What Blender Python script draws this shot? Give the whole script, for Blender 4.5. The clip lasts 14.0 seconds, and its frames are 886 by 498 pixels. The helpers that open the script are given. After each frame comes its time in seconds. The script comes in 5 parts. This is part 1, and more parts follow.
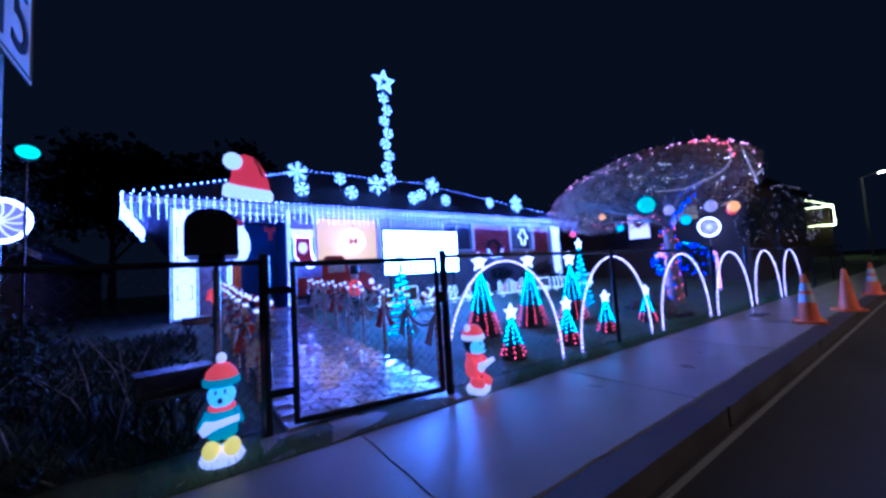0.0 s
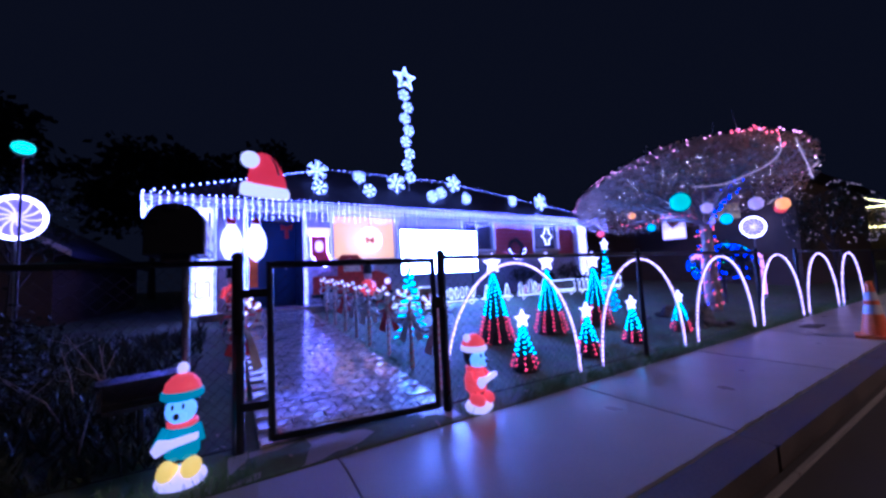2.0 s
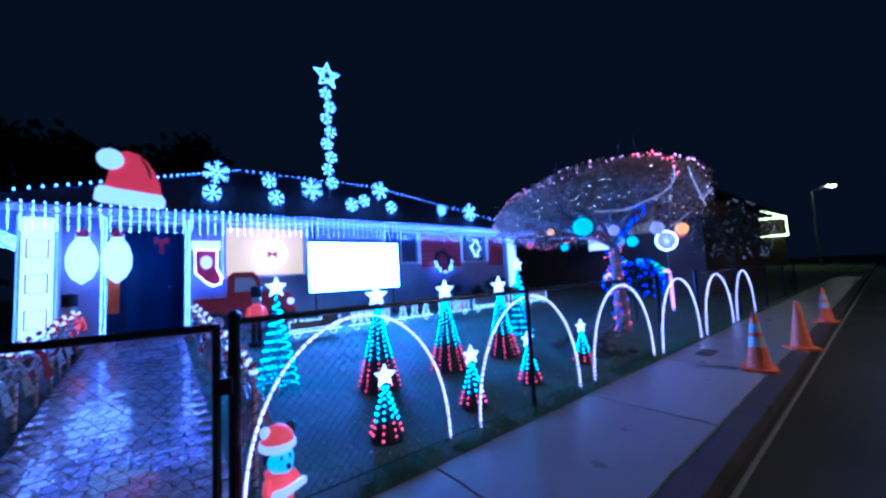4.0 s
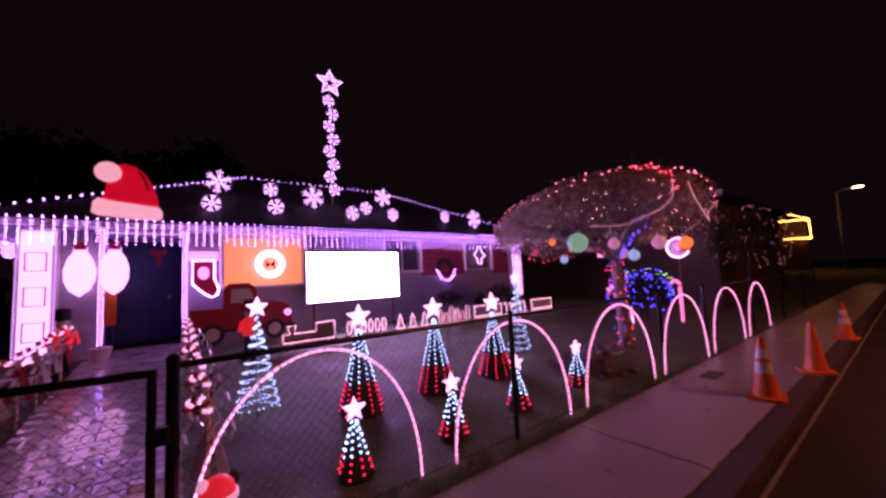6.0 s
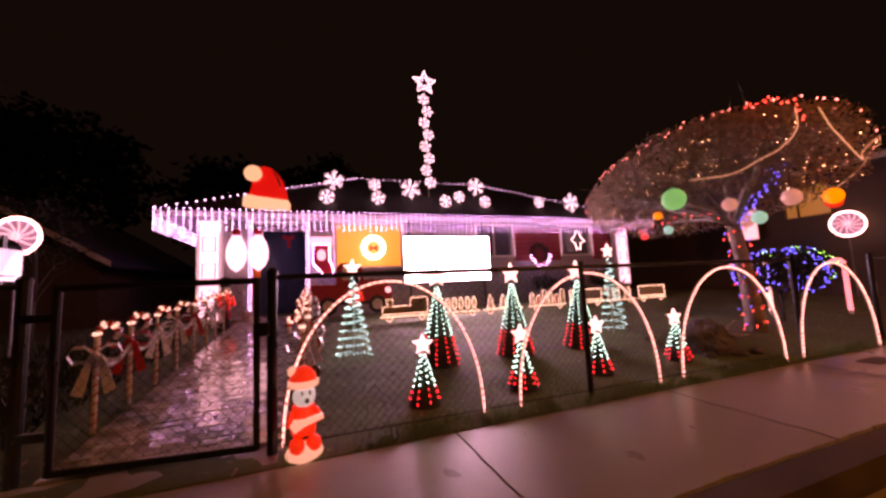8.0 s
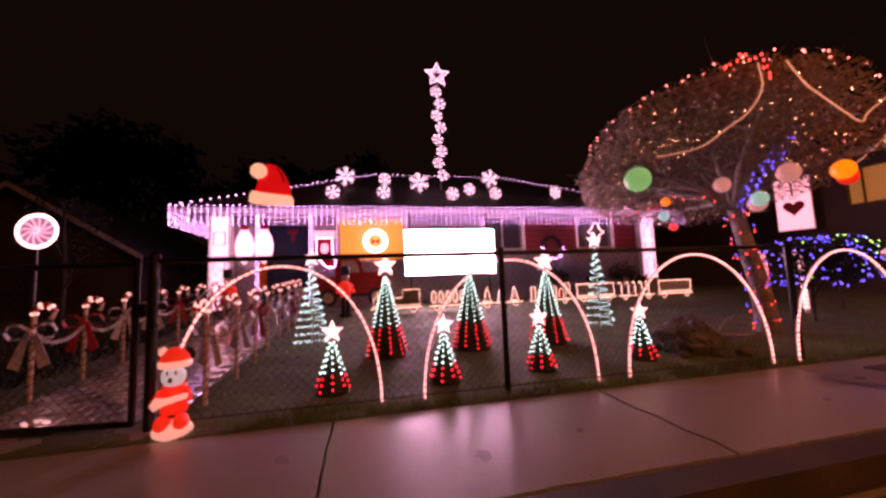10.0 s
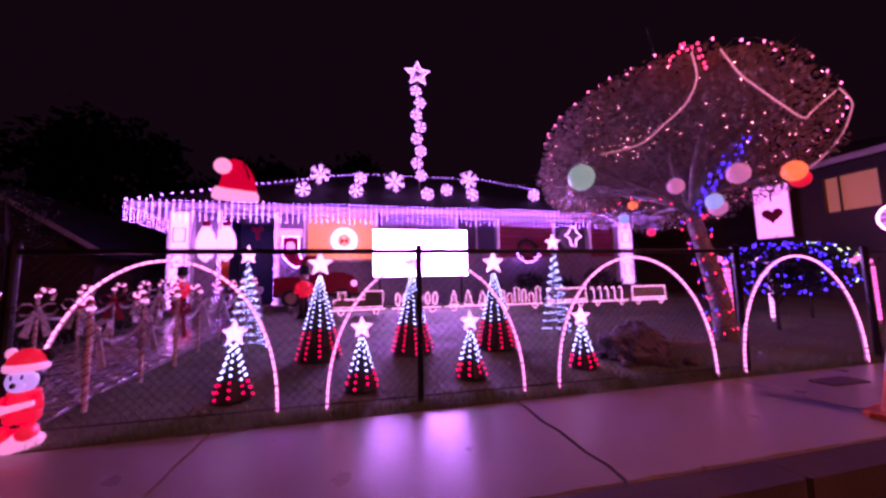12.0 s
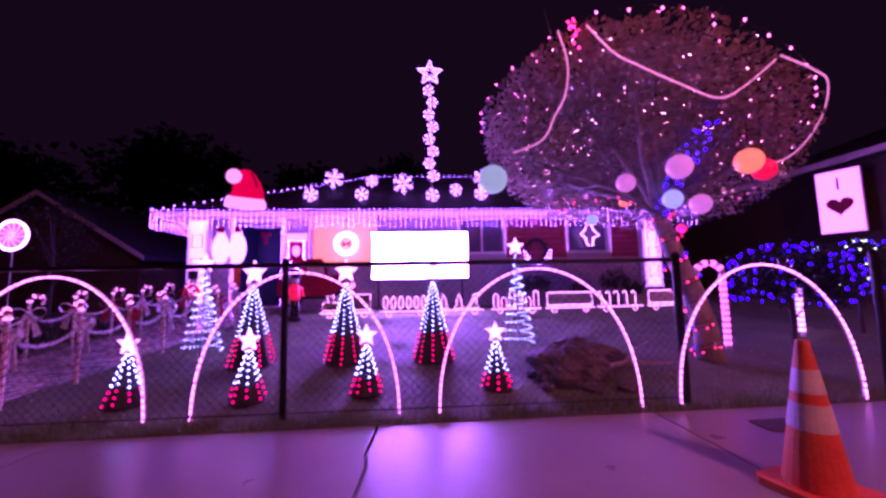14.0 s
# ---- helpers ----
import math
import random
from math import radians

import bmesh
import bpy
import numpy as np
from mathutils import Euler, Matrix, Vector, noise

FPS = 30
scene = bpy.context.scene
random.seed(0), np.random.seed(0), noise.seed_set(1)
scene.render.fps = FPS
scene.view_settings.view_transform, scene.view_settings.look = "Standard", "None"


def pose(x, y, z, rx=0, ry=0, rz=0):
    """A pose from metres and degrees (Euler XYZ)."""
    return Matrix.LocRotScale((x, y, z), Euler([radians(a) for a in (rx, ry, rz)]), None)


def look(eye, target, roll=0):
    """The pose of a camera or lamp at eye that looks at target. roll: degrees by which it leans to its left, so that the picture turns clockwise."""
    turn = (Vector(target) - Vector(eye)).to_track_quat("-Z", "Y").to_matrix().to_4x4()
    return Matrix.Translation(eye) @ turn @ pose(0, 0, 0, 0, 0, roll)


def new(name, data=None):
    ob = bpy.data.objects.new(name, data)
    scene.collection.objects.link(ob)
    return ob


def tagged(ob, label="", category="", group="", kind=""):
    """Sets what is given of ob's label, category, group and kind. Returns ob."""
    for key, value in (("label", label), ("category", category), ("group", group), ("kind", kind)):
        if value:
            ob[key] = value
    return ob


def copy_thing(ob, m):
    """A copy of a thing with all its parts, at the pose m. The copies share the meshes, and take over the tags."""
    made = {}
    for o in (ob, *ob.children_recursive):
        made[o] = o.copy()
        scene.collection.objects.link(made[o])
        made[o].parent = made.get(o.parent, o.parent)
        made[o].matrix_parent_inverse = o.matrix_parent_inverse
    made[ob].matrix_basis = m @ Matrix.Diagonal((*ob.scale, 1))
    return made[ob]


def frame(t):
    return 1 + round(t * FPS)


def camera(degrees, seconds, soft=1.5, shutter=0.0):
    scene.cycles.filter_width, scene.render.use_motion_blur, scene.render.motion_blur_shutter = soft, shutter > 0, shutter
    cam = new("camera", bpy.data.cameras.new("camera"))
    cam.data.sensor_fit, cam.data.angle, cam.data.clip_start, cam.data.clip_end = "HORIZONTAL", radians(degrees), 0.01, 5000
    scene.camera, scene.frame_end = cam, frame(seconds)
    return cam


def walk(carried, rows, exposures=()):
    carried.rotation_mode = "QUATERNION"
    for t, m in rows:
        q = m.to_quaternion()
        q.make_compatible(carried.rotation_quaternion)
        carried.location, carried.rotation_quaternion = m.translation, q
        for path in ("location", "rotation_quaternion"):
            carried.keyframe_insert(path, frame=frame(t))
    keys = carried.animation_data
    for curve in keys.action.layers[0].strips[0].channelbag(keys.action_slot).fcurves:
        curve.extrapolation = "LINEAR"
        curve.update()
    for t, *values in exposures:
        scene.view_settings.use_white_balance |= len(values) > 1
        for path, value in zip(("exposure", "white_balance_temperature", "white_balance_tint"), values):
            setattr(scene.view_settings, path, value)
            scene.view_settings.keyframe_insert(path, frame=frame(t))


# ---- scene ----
cam = camera(102.4, 14.0, soft=2.8)
PATH = [
    (0, (-1.007, -2.069, 1.021), (0.142, -0.439, 1.175), -3.7),
    (0.5, (-0.947, -2.1, 1.003), (0.185, -0.46, 1.161), -3.0),
    (1, (-0.906, -2.081, 1.009), (0.167, -0.4, 1.161), -2.6),
    (1.5, (-0.825, -2.044, 0.995), (0.213, -0.342, 1.153), -2.8),
    (2, (-0.643, -1.939, 1.042), (0.382, -0.229, 1.2), -2.9),
    (2.5, (-0.346, -1.895, 1.166), (0.69, -0.19, 1.307), -3.2),
    (3, (-0.107, -1.93, 1.288), (0.881, -0.199, 1.451), -2.6),
    (3.5, (0.166, -1.979, 1.358), (1.274, -0.322, 1.518), -2.8),
    (4, (0.443, -1.91, 1.4), (1.696, -0.359, 1.552), -3.1),
    (4.2, (0.519, -1.922, 1.397), (1.792, -0.387, 1.556), -2.9),
    (6.5, (0.825, -2.008, 1.634), (1.94, -0.356, 1.803), -2.9),
    (7, (0.848, -2.008, 1.503), (1.762, -0.237, 1.674), -2.9),
    (7.5, (0.913, -2.125, 1.233), (1.71, -0.3, 1.419), -2.8),
    (9.8, (2.144, -2.458, 0.968), (2.502, -0.499, 1.154), -2.4),
    (10, (2.282, -2.468, 0.963), (2.721, -0.525, 1.149), -2.3),
    (10.5, (2.523, -2.481, 0.964), (2.989, -0.545, 1.151), -1.9),
    (11, (2.708, -2.389, 0.938), (3.19, -0.457, 1.123), -1.5),
    (11.5, (2.834, -2.356, 0.912), (3.327, -0.427, 1.1), -1.6),
    (12, (2.991, -2.383, 0.92), (3.452, -0.448, 1.122), -1.3),
    (12.5, (3.274, -2.415, 0.951), (3.538, -0.441, 1.14), -1.1),
    (13, (3.647, -2.382, 0.958), (3.845, -0.401, 1.154), -1.3),
    (13.5, (4.098, -2.391, 1.009), (4.309, -0.411, 1.204), -1.4),
    (14, (4.506, -2.444, 1.031), (4.658, -0.459, 1.224), -1.1),
]

WHITE_BALANCE = [
    (0.0, 1.05, 3300, 4), (1.0, 1.15, 3450, 24), (1.5, 0.95, 3550, 24), (2.5, 1.25, 4000, 20), (3.0, 1.05, 3400, 14), (3.5, 1.45, 3350, 10), (4.0, 1.05, 3050, -6), (4.2, 1.0, 3000, -8), (6.3, 0.3, 9000, 130), (6.6, 0.5, 14500, 125), (6.9, 0.8, 60000, 92),
    (9.8, 0.75, 40000, 40), (10.3, 0.3, 9000, 118), (11.0, 0.4, 6700, 112), (11.5, 0.2, 8200, 200), (12.0, 0.45, 7900, 190), (12.5, 0.85, 7300, 215), (13.0, 1.3, 6900, 230), (13.5, 1.2, 6600, 248), (14.0, 0.75, 6900, 230),
]
walk(cam, [(t, look(eye, target, roll)) for t, eye, target, roll in PATH], WHITE_BALANCE)

# ---- night sky ----
world = bpy.data.worlds.new("night")
scene.world = world
world.use_nodes = True
world.node_tree.nodes["Background"].inputs[0].default_value = (0.74, 0.66, 0.80, 1)
world.node_tree.nodes["Background"].inputs[1].default_value = 0.0029

# ---- materials ----
rng = random.Random(7)


def material(name, base, rough=0.6, metal=0.0, vary=0.25, scale=6.0, fine=60.0, bump=0.15, other=None, rough_vary=0.1, random_tone=0.0, coat=0.0):
    """A surface with variation at two scales, in colour, roughness and relief."""
    m = bpy.data.materials.new(name)
    m.use_nodes = True
    nt = m.node_tree
    b = nt.nodes["Principled BSDF"]
    tc = nt.nodes.new("ShaderNodeTexCoord")
    coarse = nt.nodes.new("ShaderNodeTexNoise")
    coarse.inputs["Scale"].default_value, coarse.inputs["Detail"].default_value = scale, 5
    grain = nt.nodes.new("ShaderNodeTexNoise")
    grain.inputs["Scale"].default_value, grain.inputs["Detail"].default_value = fine, 3
    nt.links.new(tc.outputs["Object"], coarse.inputs["Vector"])
    nt.links.new(tc.outputs["Object"], grain.inputs["Vector"])
    mix = nt.nodes.new("ShaderNodeMix")
    mix.data_type = "RGBA"
    lo = other if other else tuple(c * (1 - vary) for c in base)
    mix.inputs["A"].default_value, mix.inputs["B"].default_value = (*lo, 1), (*base, 1)
    ramp = nt.nodes.new("ShaderNodeMapRange")
    ramp.inputs[1].default_value, ramp.inputs[2].default_value = 0.35, 0.65
    add = nt.nodes.new("ShaderNodeMath")
    add.operation = "MULTIPLY_ADD"
    add.inputs[1].default_value, add.inputs[2].default_value = 0.35, 0.0
    nt.links.new(grain.outputs["Fac"], add.inputs[0])
    sub = nt.nodes.new("ShaderNodeMath")
    sub.operation = "MULTIPLY_ADD"
    sub.inputs[1].default_value = 0.65
    nt.links.new(coarse.outputs["Fac"], sub.inputs[0])
    nt.links.new(add.outputs[0], sub.inputs[2])
    nt.links.new(sub.outputs[0], ramp.inputs[0])
    nt.links.new(ramp.outputs[0], mix.inputs["Factor"])
    colour = mix.outputs["Result"]
    if random_tone:
        info = nt.nodes.new("ShaderNodeObjectInfo")
        tone = nt.nodes.new("ShaderNodeMapRange")
        tone.inputs[3].default_value, tone.inputs[4].default_value = 1 - random_tone, 1 + random_tone
        nt.links.new(info.outputs["Random"], tone.inputs[0])
        hsv = nt.nodes.new("ShaderNodeHueSaturation")
        nt.links.new(tone.outputs[0], hsv.inputs["Value"])
        nt.links.new(colour, hsv.inputs["Color"])
        colour = hsv.outputs[0]
    nt.links.new(colour, b.inputs["Base Color"])
    rr = nt.nodes.new("ShaderNodeMapRange")
    rr.inputs[1].default_value, rr.inputs[2].default_value = 0.3, 0.7
    rr.inputs[3].default_value, rr.inputs[4].default_value = max(0.03, rough - rough_vary), min(1, rough + rough_vary)
    nt.links.new(coarse.outputs["Fac"], rr.inputs[0])
    nt.links.new(rr.outputs[0], b.inputs["Roughness"])
    b.inputs["Metallic"].default_value = metal
    b.inputs["Coat Weight"].default_value = coat
    if bump:
        bp = nt.nodes.new("ShaderNodeBump")
        bp.inputs["Strength"].default_value, bp.inputs["Distance"].default_value = bump, 0.01
        nt.links.new(sub.outputs[0], bp.inputs["Height"])
        nt.links.new(bp.outputs[0], b.inputs["Normal"])
    return m


def glow(name, colour, strength):
    """A surface that gives off light: a lamp's own, or a board's added glow."""
    m = bpy.data.materials.new(name)
    m.use_nodes = True
    b = m.node_tree.nodes["Principled BSDF"]
    b.inputs["Base Color"].default_value = (*[0.7 * c + 0.04 for c in colour], 1)
    b.inputs["Roughness"].default_value = 0.4
    b.inputs["Emission Color"].default_value = (*colour, 1)
    b.inputs["Emission Strength"].default_value = strength
    return m


LAWN = material("lawn soil", (0.11, 0.17, 0.075), 0.85, other=(0.075, 0.075, 0.045), scale=1.6, fine=25, bump=0.6)
GRASS = material("grass blades", (0.11, 0.24, 0.07), 0.5, other=(0.15, 0.17, 0.07), scale=0.8, fine=9, bump=0)
CONCRETE = material("wet concrete", (0.31, 0.295, 0.275), 0.35, other=(0.25, 0.238, 0.224), scale=2.6, fine=70, bump=0.2, rough_vary=0.09, random_tone=0.10)
# Darker and browner than the slabs, with blotches darker still.
DARK_BROWN = material("dark brown kerb concrete", (0.10, 0.078, 0.062), 0.65, other=(0.035, 0.028, 0.024), scale=2.5, fine=60, bump=0.35)
ASPHALT = material("wet asphalt", (0.050, 0.045, 0.041), 0.62, other=(0.026, 0.025, 0.024), scale=0.7, fine=120, bump=0.3, rough_vary=0.12)
PAVER = material("wet stone paver", (0.66, 0.63, 0.61), 0.20, other=(0.30, 0.285, 0.27), scale=7, fine=70, bump=0.5, rough_vary=0.10, random_tone=0.25, coat=0.8)
PATHBED = material("mortar bed", (0.22, 0.21, 0.20), 0.4, scale=9, fine=80, bump=0.4)
STUCCO = material("pale grey stucco", (0.42, 0.40, 0.42), 0.75, other=(0.30, 0.28, 0.31), scale=1.5, fine=90, bump=0.35)
SIDING = material("red painted siding", (0.40, 0.06, 0.06), 0.55, other=(0.28, 0.045, 0.05), scale=2, fine=50, bump=0.15)
WHITE_PAINT = material("white paint", (0.78, 0.77, 0.75), 0.45, other=(0.62, 0.61, 0.60), scale=3, fine=60, bump=0.06)
SHINGLE = material("dark roof shingle", (0.045, 0.045, 0.055), 0.75, other=(0.025, 0.025, 0.03), scale=3, fine=40, bump=0.5)
BLUE_DOOR = material("dark blue door paint", (0.03, 0.07, 0.17), 0.45, scale=3, fine=40, bump=0.08)
BLACK_METAL = material("black coated steel", (0.018, 0.018, 0.020), 0.35, 0.4, scale=9, fine=90, bump=0.08)
WIRE = material("black fence wire", (0.014, 0.014, 0.016), 0.6, 0.0, scale=9, fine=90, bump=0)
BLACK_PLASTIC = material("black plastic", (0.02, 0.02, 0.022), 0.4, scale=9, fine=60, bump=0.05)
PVC = material("white plastic pipe", (0.72, 0.71, 0.68), 0.4, scale=5, fine=50, bump=0.03)
ORANGE = material("orange cone rubber", (0.98, 0.26, 0.035), 0.45, other=(0.75, 0.13, 0.025), scale=6, fine=70, bump=0.12)
BAND = material("white reflective band", (0.82, 0.80, 0.75), 0.35, other=(0.55, 0.53, 0.5), scale=9, fine=90, bump=0.05)
BARK = material("pale bark", (0.46, 0.41, 0.38), 0.75, other=(0.22, 0.19, 0.175), scale=9, fine=60, bump=0.8)
# Darker than the big tree's bark; for bushes, hedge and other trees.
DARK_BARK = material("dark bark", (0.055, 0.045, 0.04), 0.8, other=(0.03, 0.025, 0.022), scale=9, fine=60, bump=0.6)
LEAF = material("dry brown leaves", (0.56, 0.42, 0.34), 0.5, other=(0.30, 0.21, 0.16), scale=1.2, fine=30, bump=0)
DARK_LEAF = material("dark evergreen leaves", (0.03, 0.045, 0.028), 0.65, other=(0.015, 0.022, 0.014), scale=1.5, fine=20, bump=0)
RED = material("red painted board", (0.55, 0.035, 0.04), 0.45, other=(0.40, 0.025, 0.03), scale=4, fine=60, bump=0.05)
RED_PLASTIC = material("red plastic", (0.62, 0.04, 0.04), 0.3, scale=5, fine=50, bump=0.02)
CREAM = material("cream painted board", (0.72, 0.66, 0.60), 0.5, other=(0.58, 0.52, 0.47), scale=5, fine=60, bump=0.05)
WOOD = material("weathered cut-out plywood", (0.36, 0.24, 0.15), 0.6, other=(0.20, 0.12, 0.08), scale=8, fine=60, bump=0.2)
STONE = material("dark garden rock", (0.16, 0.145, 0.15), 0.6, other=(0.07, 0.06, 0.065), scale=4, fine=40, bump=0.8)
GALV = material("galvanised steel", (0.45, 0.46, 0.47), 0.4, 0.8, scale=8, fine=80, bump=0.05)
BROWN_WALL = material("brown house siding", (0.12, 0.085, 0.06), 0.7, other=(0.08, 0.055, 0.04), scale=2, fine=40, bump=0.3)
RIBBON = material("grey silver ribbon", (0.72, 0.68, 0.70), 0.4, 0.2, scale=20, fine=80, bump=0.2)
YELLOW = material("yellow plastic", (0.75, 0.42, 0.03), 0.35, scale=5, fine=50, bump=0.02)
GREEN_PLASTIC = material("green plastic", (0.03, 0.25, 0.12), 0.35, scale=5, fine=50, bump=0.02)
SKIN_WHITE = material("pale moulded plastic", (0.70, 0.62, 0.58), 0.35, scale=5, fine=50, bump=0.02)
PINK_PAINT = material("pale pink paint", (0.62, 0.25, 0.25), 0.45, scale=4, fine=60, bump=0.05)
# Pale colour stands for the yard's light on the black mailbox side.
MAIL_LIT_SIDE = material("lit pale mailbox side", (0.50, 0.51, 0.53), 0.3, 0.2, scale=8, fine=60, bump=0.05)
DARK_CORE = material("dark mesh cone", (0.02, 0.03, 0.02), 0.7, scale=9, fine=60, bump=0.2)


def let_light_through(m, share):
    """Thin leaves: part of the light passes through."""
    nt = m.node_tree
    b, out = nt.nodes["Principled BSDF"], nt.nodes["Material Output"]
    tr, mx = nt.nodes.new("ShaderNodeBsdfTranslucent"), nt.nodes.new("ShaderNodeMixShader")
    nt.links.new(b.inputs["Base Color"].links[0].from_socket, tr.inputs["Color"])
    mx.inputs[0].default_value = share
    nt.links.new(b.outputs[0], mx.inputs[1])
    nt.links.new(tr.outputs[0], mx.inputs[2])
    nt.links.new(mx.outputs[0], out.inputs["Surface"])


let_light_through(LEAF, 0.5)
let_light_through(GRASS, 0.3)

ICE = glow("icicle light", (0.34, 0.26, 1.0), 17)
ICE_ROOF = glow("roof line bulb", (0.40, 0.34, 1.0), 6)
FLAKE = glow("snowflake light", (0.50, 0.47, 1.0), 2.6)
ARCH = glow("arch light", (0.95, 0.55, 0.85), 1.6)
TREE_TOP = glow("cool strand light", (0.10, 0.58, 0.85), 5.5)
SPIRAL = glow("spiral tree light", (0.09, 0.55, 0.88), 3.0)
TREE_LOW = glow("red strand light", (1.0, 0.04, 0.08), 2.4)
STAR = glow("star light", (0.85, 0.64, 1.0), 1.6)
PANEL = glow("bright display panel", (0.40, 0.42, 1.0), 29)
WARM = glow("warm window light", (1.0, 0.47, 0.15), 0.48)
RING = glow("white ring light", (0.75, 0.60, 1.0), 2.6)
RED_BULB = glow("red bulb light", (1.0, 0.08, 0.10), 4)
BLUE_BULB = glow("blue bulb light", (0.02, 0.05, 1.0), 5)
ROPE = glow("warm rope light", (1.0, 0.62, 0.55), 0.32)
CANE_BAND = glow("lit cane band", (0.85, 0.62, 0.90), 0.95)
GOLD = glow("gold string light", (1.0, 0.72, 0.12), 7)
SIGN = glow("lit sign face", (0.80, 0.50, 1.0), 0.9)
BACK_GLOW = glow("glowing moulded plastic", (0.36, 0.52, 0.88), 0.45)
HAT_GLOW = glow("glowing red moulded plastic", (1.0, 0.06, 0.05), 0.34)
ORN = glow("ornament light", (0.62, 0.50, 1.0), 1.5)
MOULD_BASE = glow("glowing pale moulded base", (0.80, 0.55, 0.70), 0.45)
MOULD_YELLOW = glow("glowing yellow moulded plastic", (1.0, 0.55, 0.05), 0.45)
MOULD_GREEN = glow("glowing green moulded plastic", (0.05, 0.38, 0.36), 0.22)
GREEN_LIT = glow("green lit ball", (0.02, 0.60, 0.34), 0.45)
AQUA_LIT = glow("aqua lit ball", (0.08, 0.55, 0.75), 0.55)
PINK_LIT = glow("pink lit ball", (0.70, 0.42, 0.58), 0.30)
AMBER_LIT = glow("amber lit ball", (1.0, 0.30, 0.05), 0.7)
GREEN_BULB = glow("green bulb light", (0.05, 1.0, 0.25), 3)
TRAIN = glow("train rope light", (0.9, 0.8, 1.0), 1.1)
UNSEEN_STREET = glow("unseen street lamp lens", (1.0, 0.50, 0.22), 800)
COLUMN_FACE = glow("soft column light", (0.60, 0.46, 1.0), 1.6)
# The hat's boards are given a weak even glow of their own.
HAT_RED = glow("glowing red board", (1.0, 0.03, 0.04), 0.30)
HAT_WHITE = glow("glowing white board", (1.0, 0.80, 0.82), 0.42)
STREET = glow("sodium street light", (1.0, 0.62, 0.2), 40)


# ---- mesh tools ----
class Shape:
    """Vertices and faces of one mesh, with a material slot for each face."""

    def __init__(self):
        self.v, self.f, self.m, self.slot = [], [], [], 0

    def add(self, verts, faces):
        n = len(self.v)
        self.v += [tuple(p) for p in verts]
        self.f += [tuple(n + i for i in f) for f in faces]
        self.m += [self.slot] * len(faces)
        return self

    def box(self, c, size, turn=None, bevel=0.0):
        x, y, z = (d / 2 for d in size)
        b = min(bevel, x * 0.9, y * 0.9)
        if b:
            ring = [(-x + b, -y), (x - b, -y), (x, -y + b), (x, y - b), (x - b, y), (-x + b, y), (-x, y - b), (-x, -y + b)]
        else:
            ring = [(-x, -y), (x, -y), (x, y), (-x, y)]
        n = len(ring)
        pts = [Vector((px, py, s)) for s in (-z, z) for px, py in ring]
        if turn:
            pts = [turn @ p for p in pts]
        c = Vector(c)
        faces = [tuple(range(n - 1, -1, -1)), tuple(range(n, 2 * n))] + [(i, (i + 1) % n, n + (i + 1) % n, n + i) for i in range(n)]
        return self.add([p + c for p in pts], faces)

    def tube(self, path, radius, n=6, closed=False, caps=True):
        path = [Vector(p) for p in path]
        k = len(path)
        rad = radius if isinstance(radius, (list, tuple)) else [radius] * k
        verts, last = [], None
        for i, p in enumerate(path):
            a = path[(i - 1) % k] if closed or i > 0 else p
            b = path[(i + 1) % k] if closed or i < k - 1 else p
            d = (b - a).normalized()
            side = last if last is not None else (Vector((0, 0, 1)) if abs(d.z) < 0.9 else Vector((1, 0, 0)))
            u = (side - d * side.dot(d)).normalized()
            last = u
            w = d.cross(u)
            verts += [p + (u * math.cos(2 * math.pi * j / n) + w * math.sin(2 * math.pi * j / n)) * rad[i] for j in range(n)]
        faces = []
        for i in range(k if closed else k - 1):
            for j in range(n):
                a, b = i * n, ((i + 1) % k) * n
                faces.append((a + j, a + (j + 1) % n, b + (j + 1) % n, b + j))
        if caps and not closed:
            faces += [tuple(range(n - 1, -1, -1)), tuple((k - 1) * n + j for j in range(n))]
        return self.add(verts, faces)

    def bead(self, c, r, stretch=1.0):
        x, y, z = c
        return self.add([(x + r, y, z), (x - r, y, z), (x, y + r, z), (x, y - r, z), (x, y, z + r * stretch), (x, y, z - r * stretch)],
                        [(0, 2, 4), (2, 1, 4), (1, 3, 4), (3, 0, 4), (2, 0, 5), (1, 2, 5), (3, 1, 5), (0, 3, 5)])

    def ball(self, c, r, n=14, squash=(1, 1, 1), lump=0.0):
        c, m = Vector(c), max(4, n // 2)
        verts = [c + Vector((0, 0, r * squash[2]))]
        for i in range(1, m):
            a = math.pi * i / m
            for j in range(n):
                b = 2 * math.pi * j / n
                d = Vector((math.sin(a) * math.cos(b) * squash[0], math.sin(a) * math.sin(b) * squash[1], math.cos(a) * squash[2]))
                k = 1 + lump * noise.noise(d * 2.3 + c)
                verts.append(c + d * r * k)
        verts.append(c - Vector((0, 0, r * squash[2])))
        last = len(verts) - 1
        faces = [(0, 1 + j, 1 + (j + 1) % n) for j in range(n)]
        for i in range(m - 2):
            for j in range(n):
                a, b = 1 + i * n, 1 + (i + 1) * n
                faces.append((a + j, b + j, b + (j + 1) % n, a + (j + 1) % n))
        faces += [(last, last - n + (j + 1) % n, last - n + j) for j in range(n)]
        return self.add(verts, faces)

    def lathe(self, c, profile, n=16):
        c = Vector(c)
        verts = [c + Vector((r * math.cos(2 * math.pi * j / n), r * math.sin(2 * math.pi * j / n), z)) for r, z in profile for j in range(n)]
        k = len(profile)
        faces = [(i * n + j, i * n + (j + 1) % n, (i + 1) * n + (j + 1) % n, (i + 1) * n + j) for i in range(k - 1) for j in range(n)]
        faces += [tuple(range(n - 1, -1, -1)), tuple((k - 1) * n + j for j in range(n))]
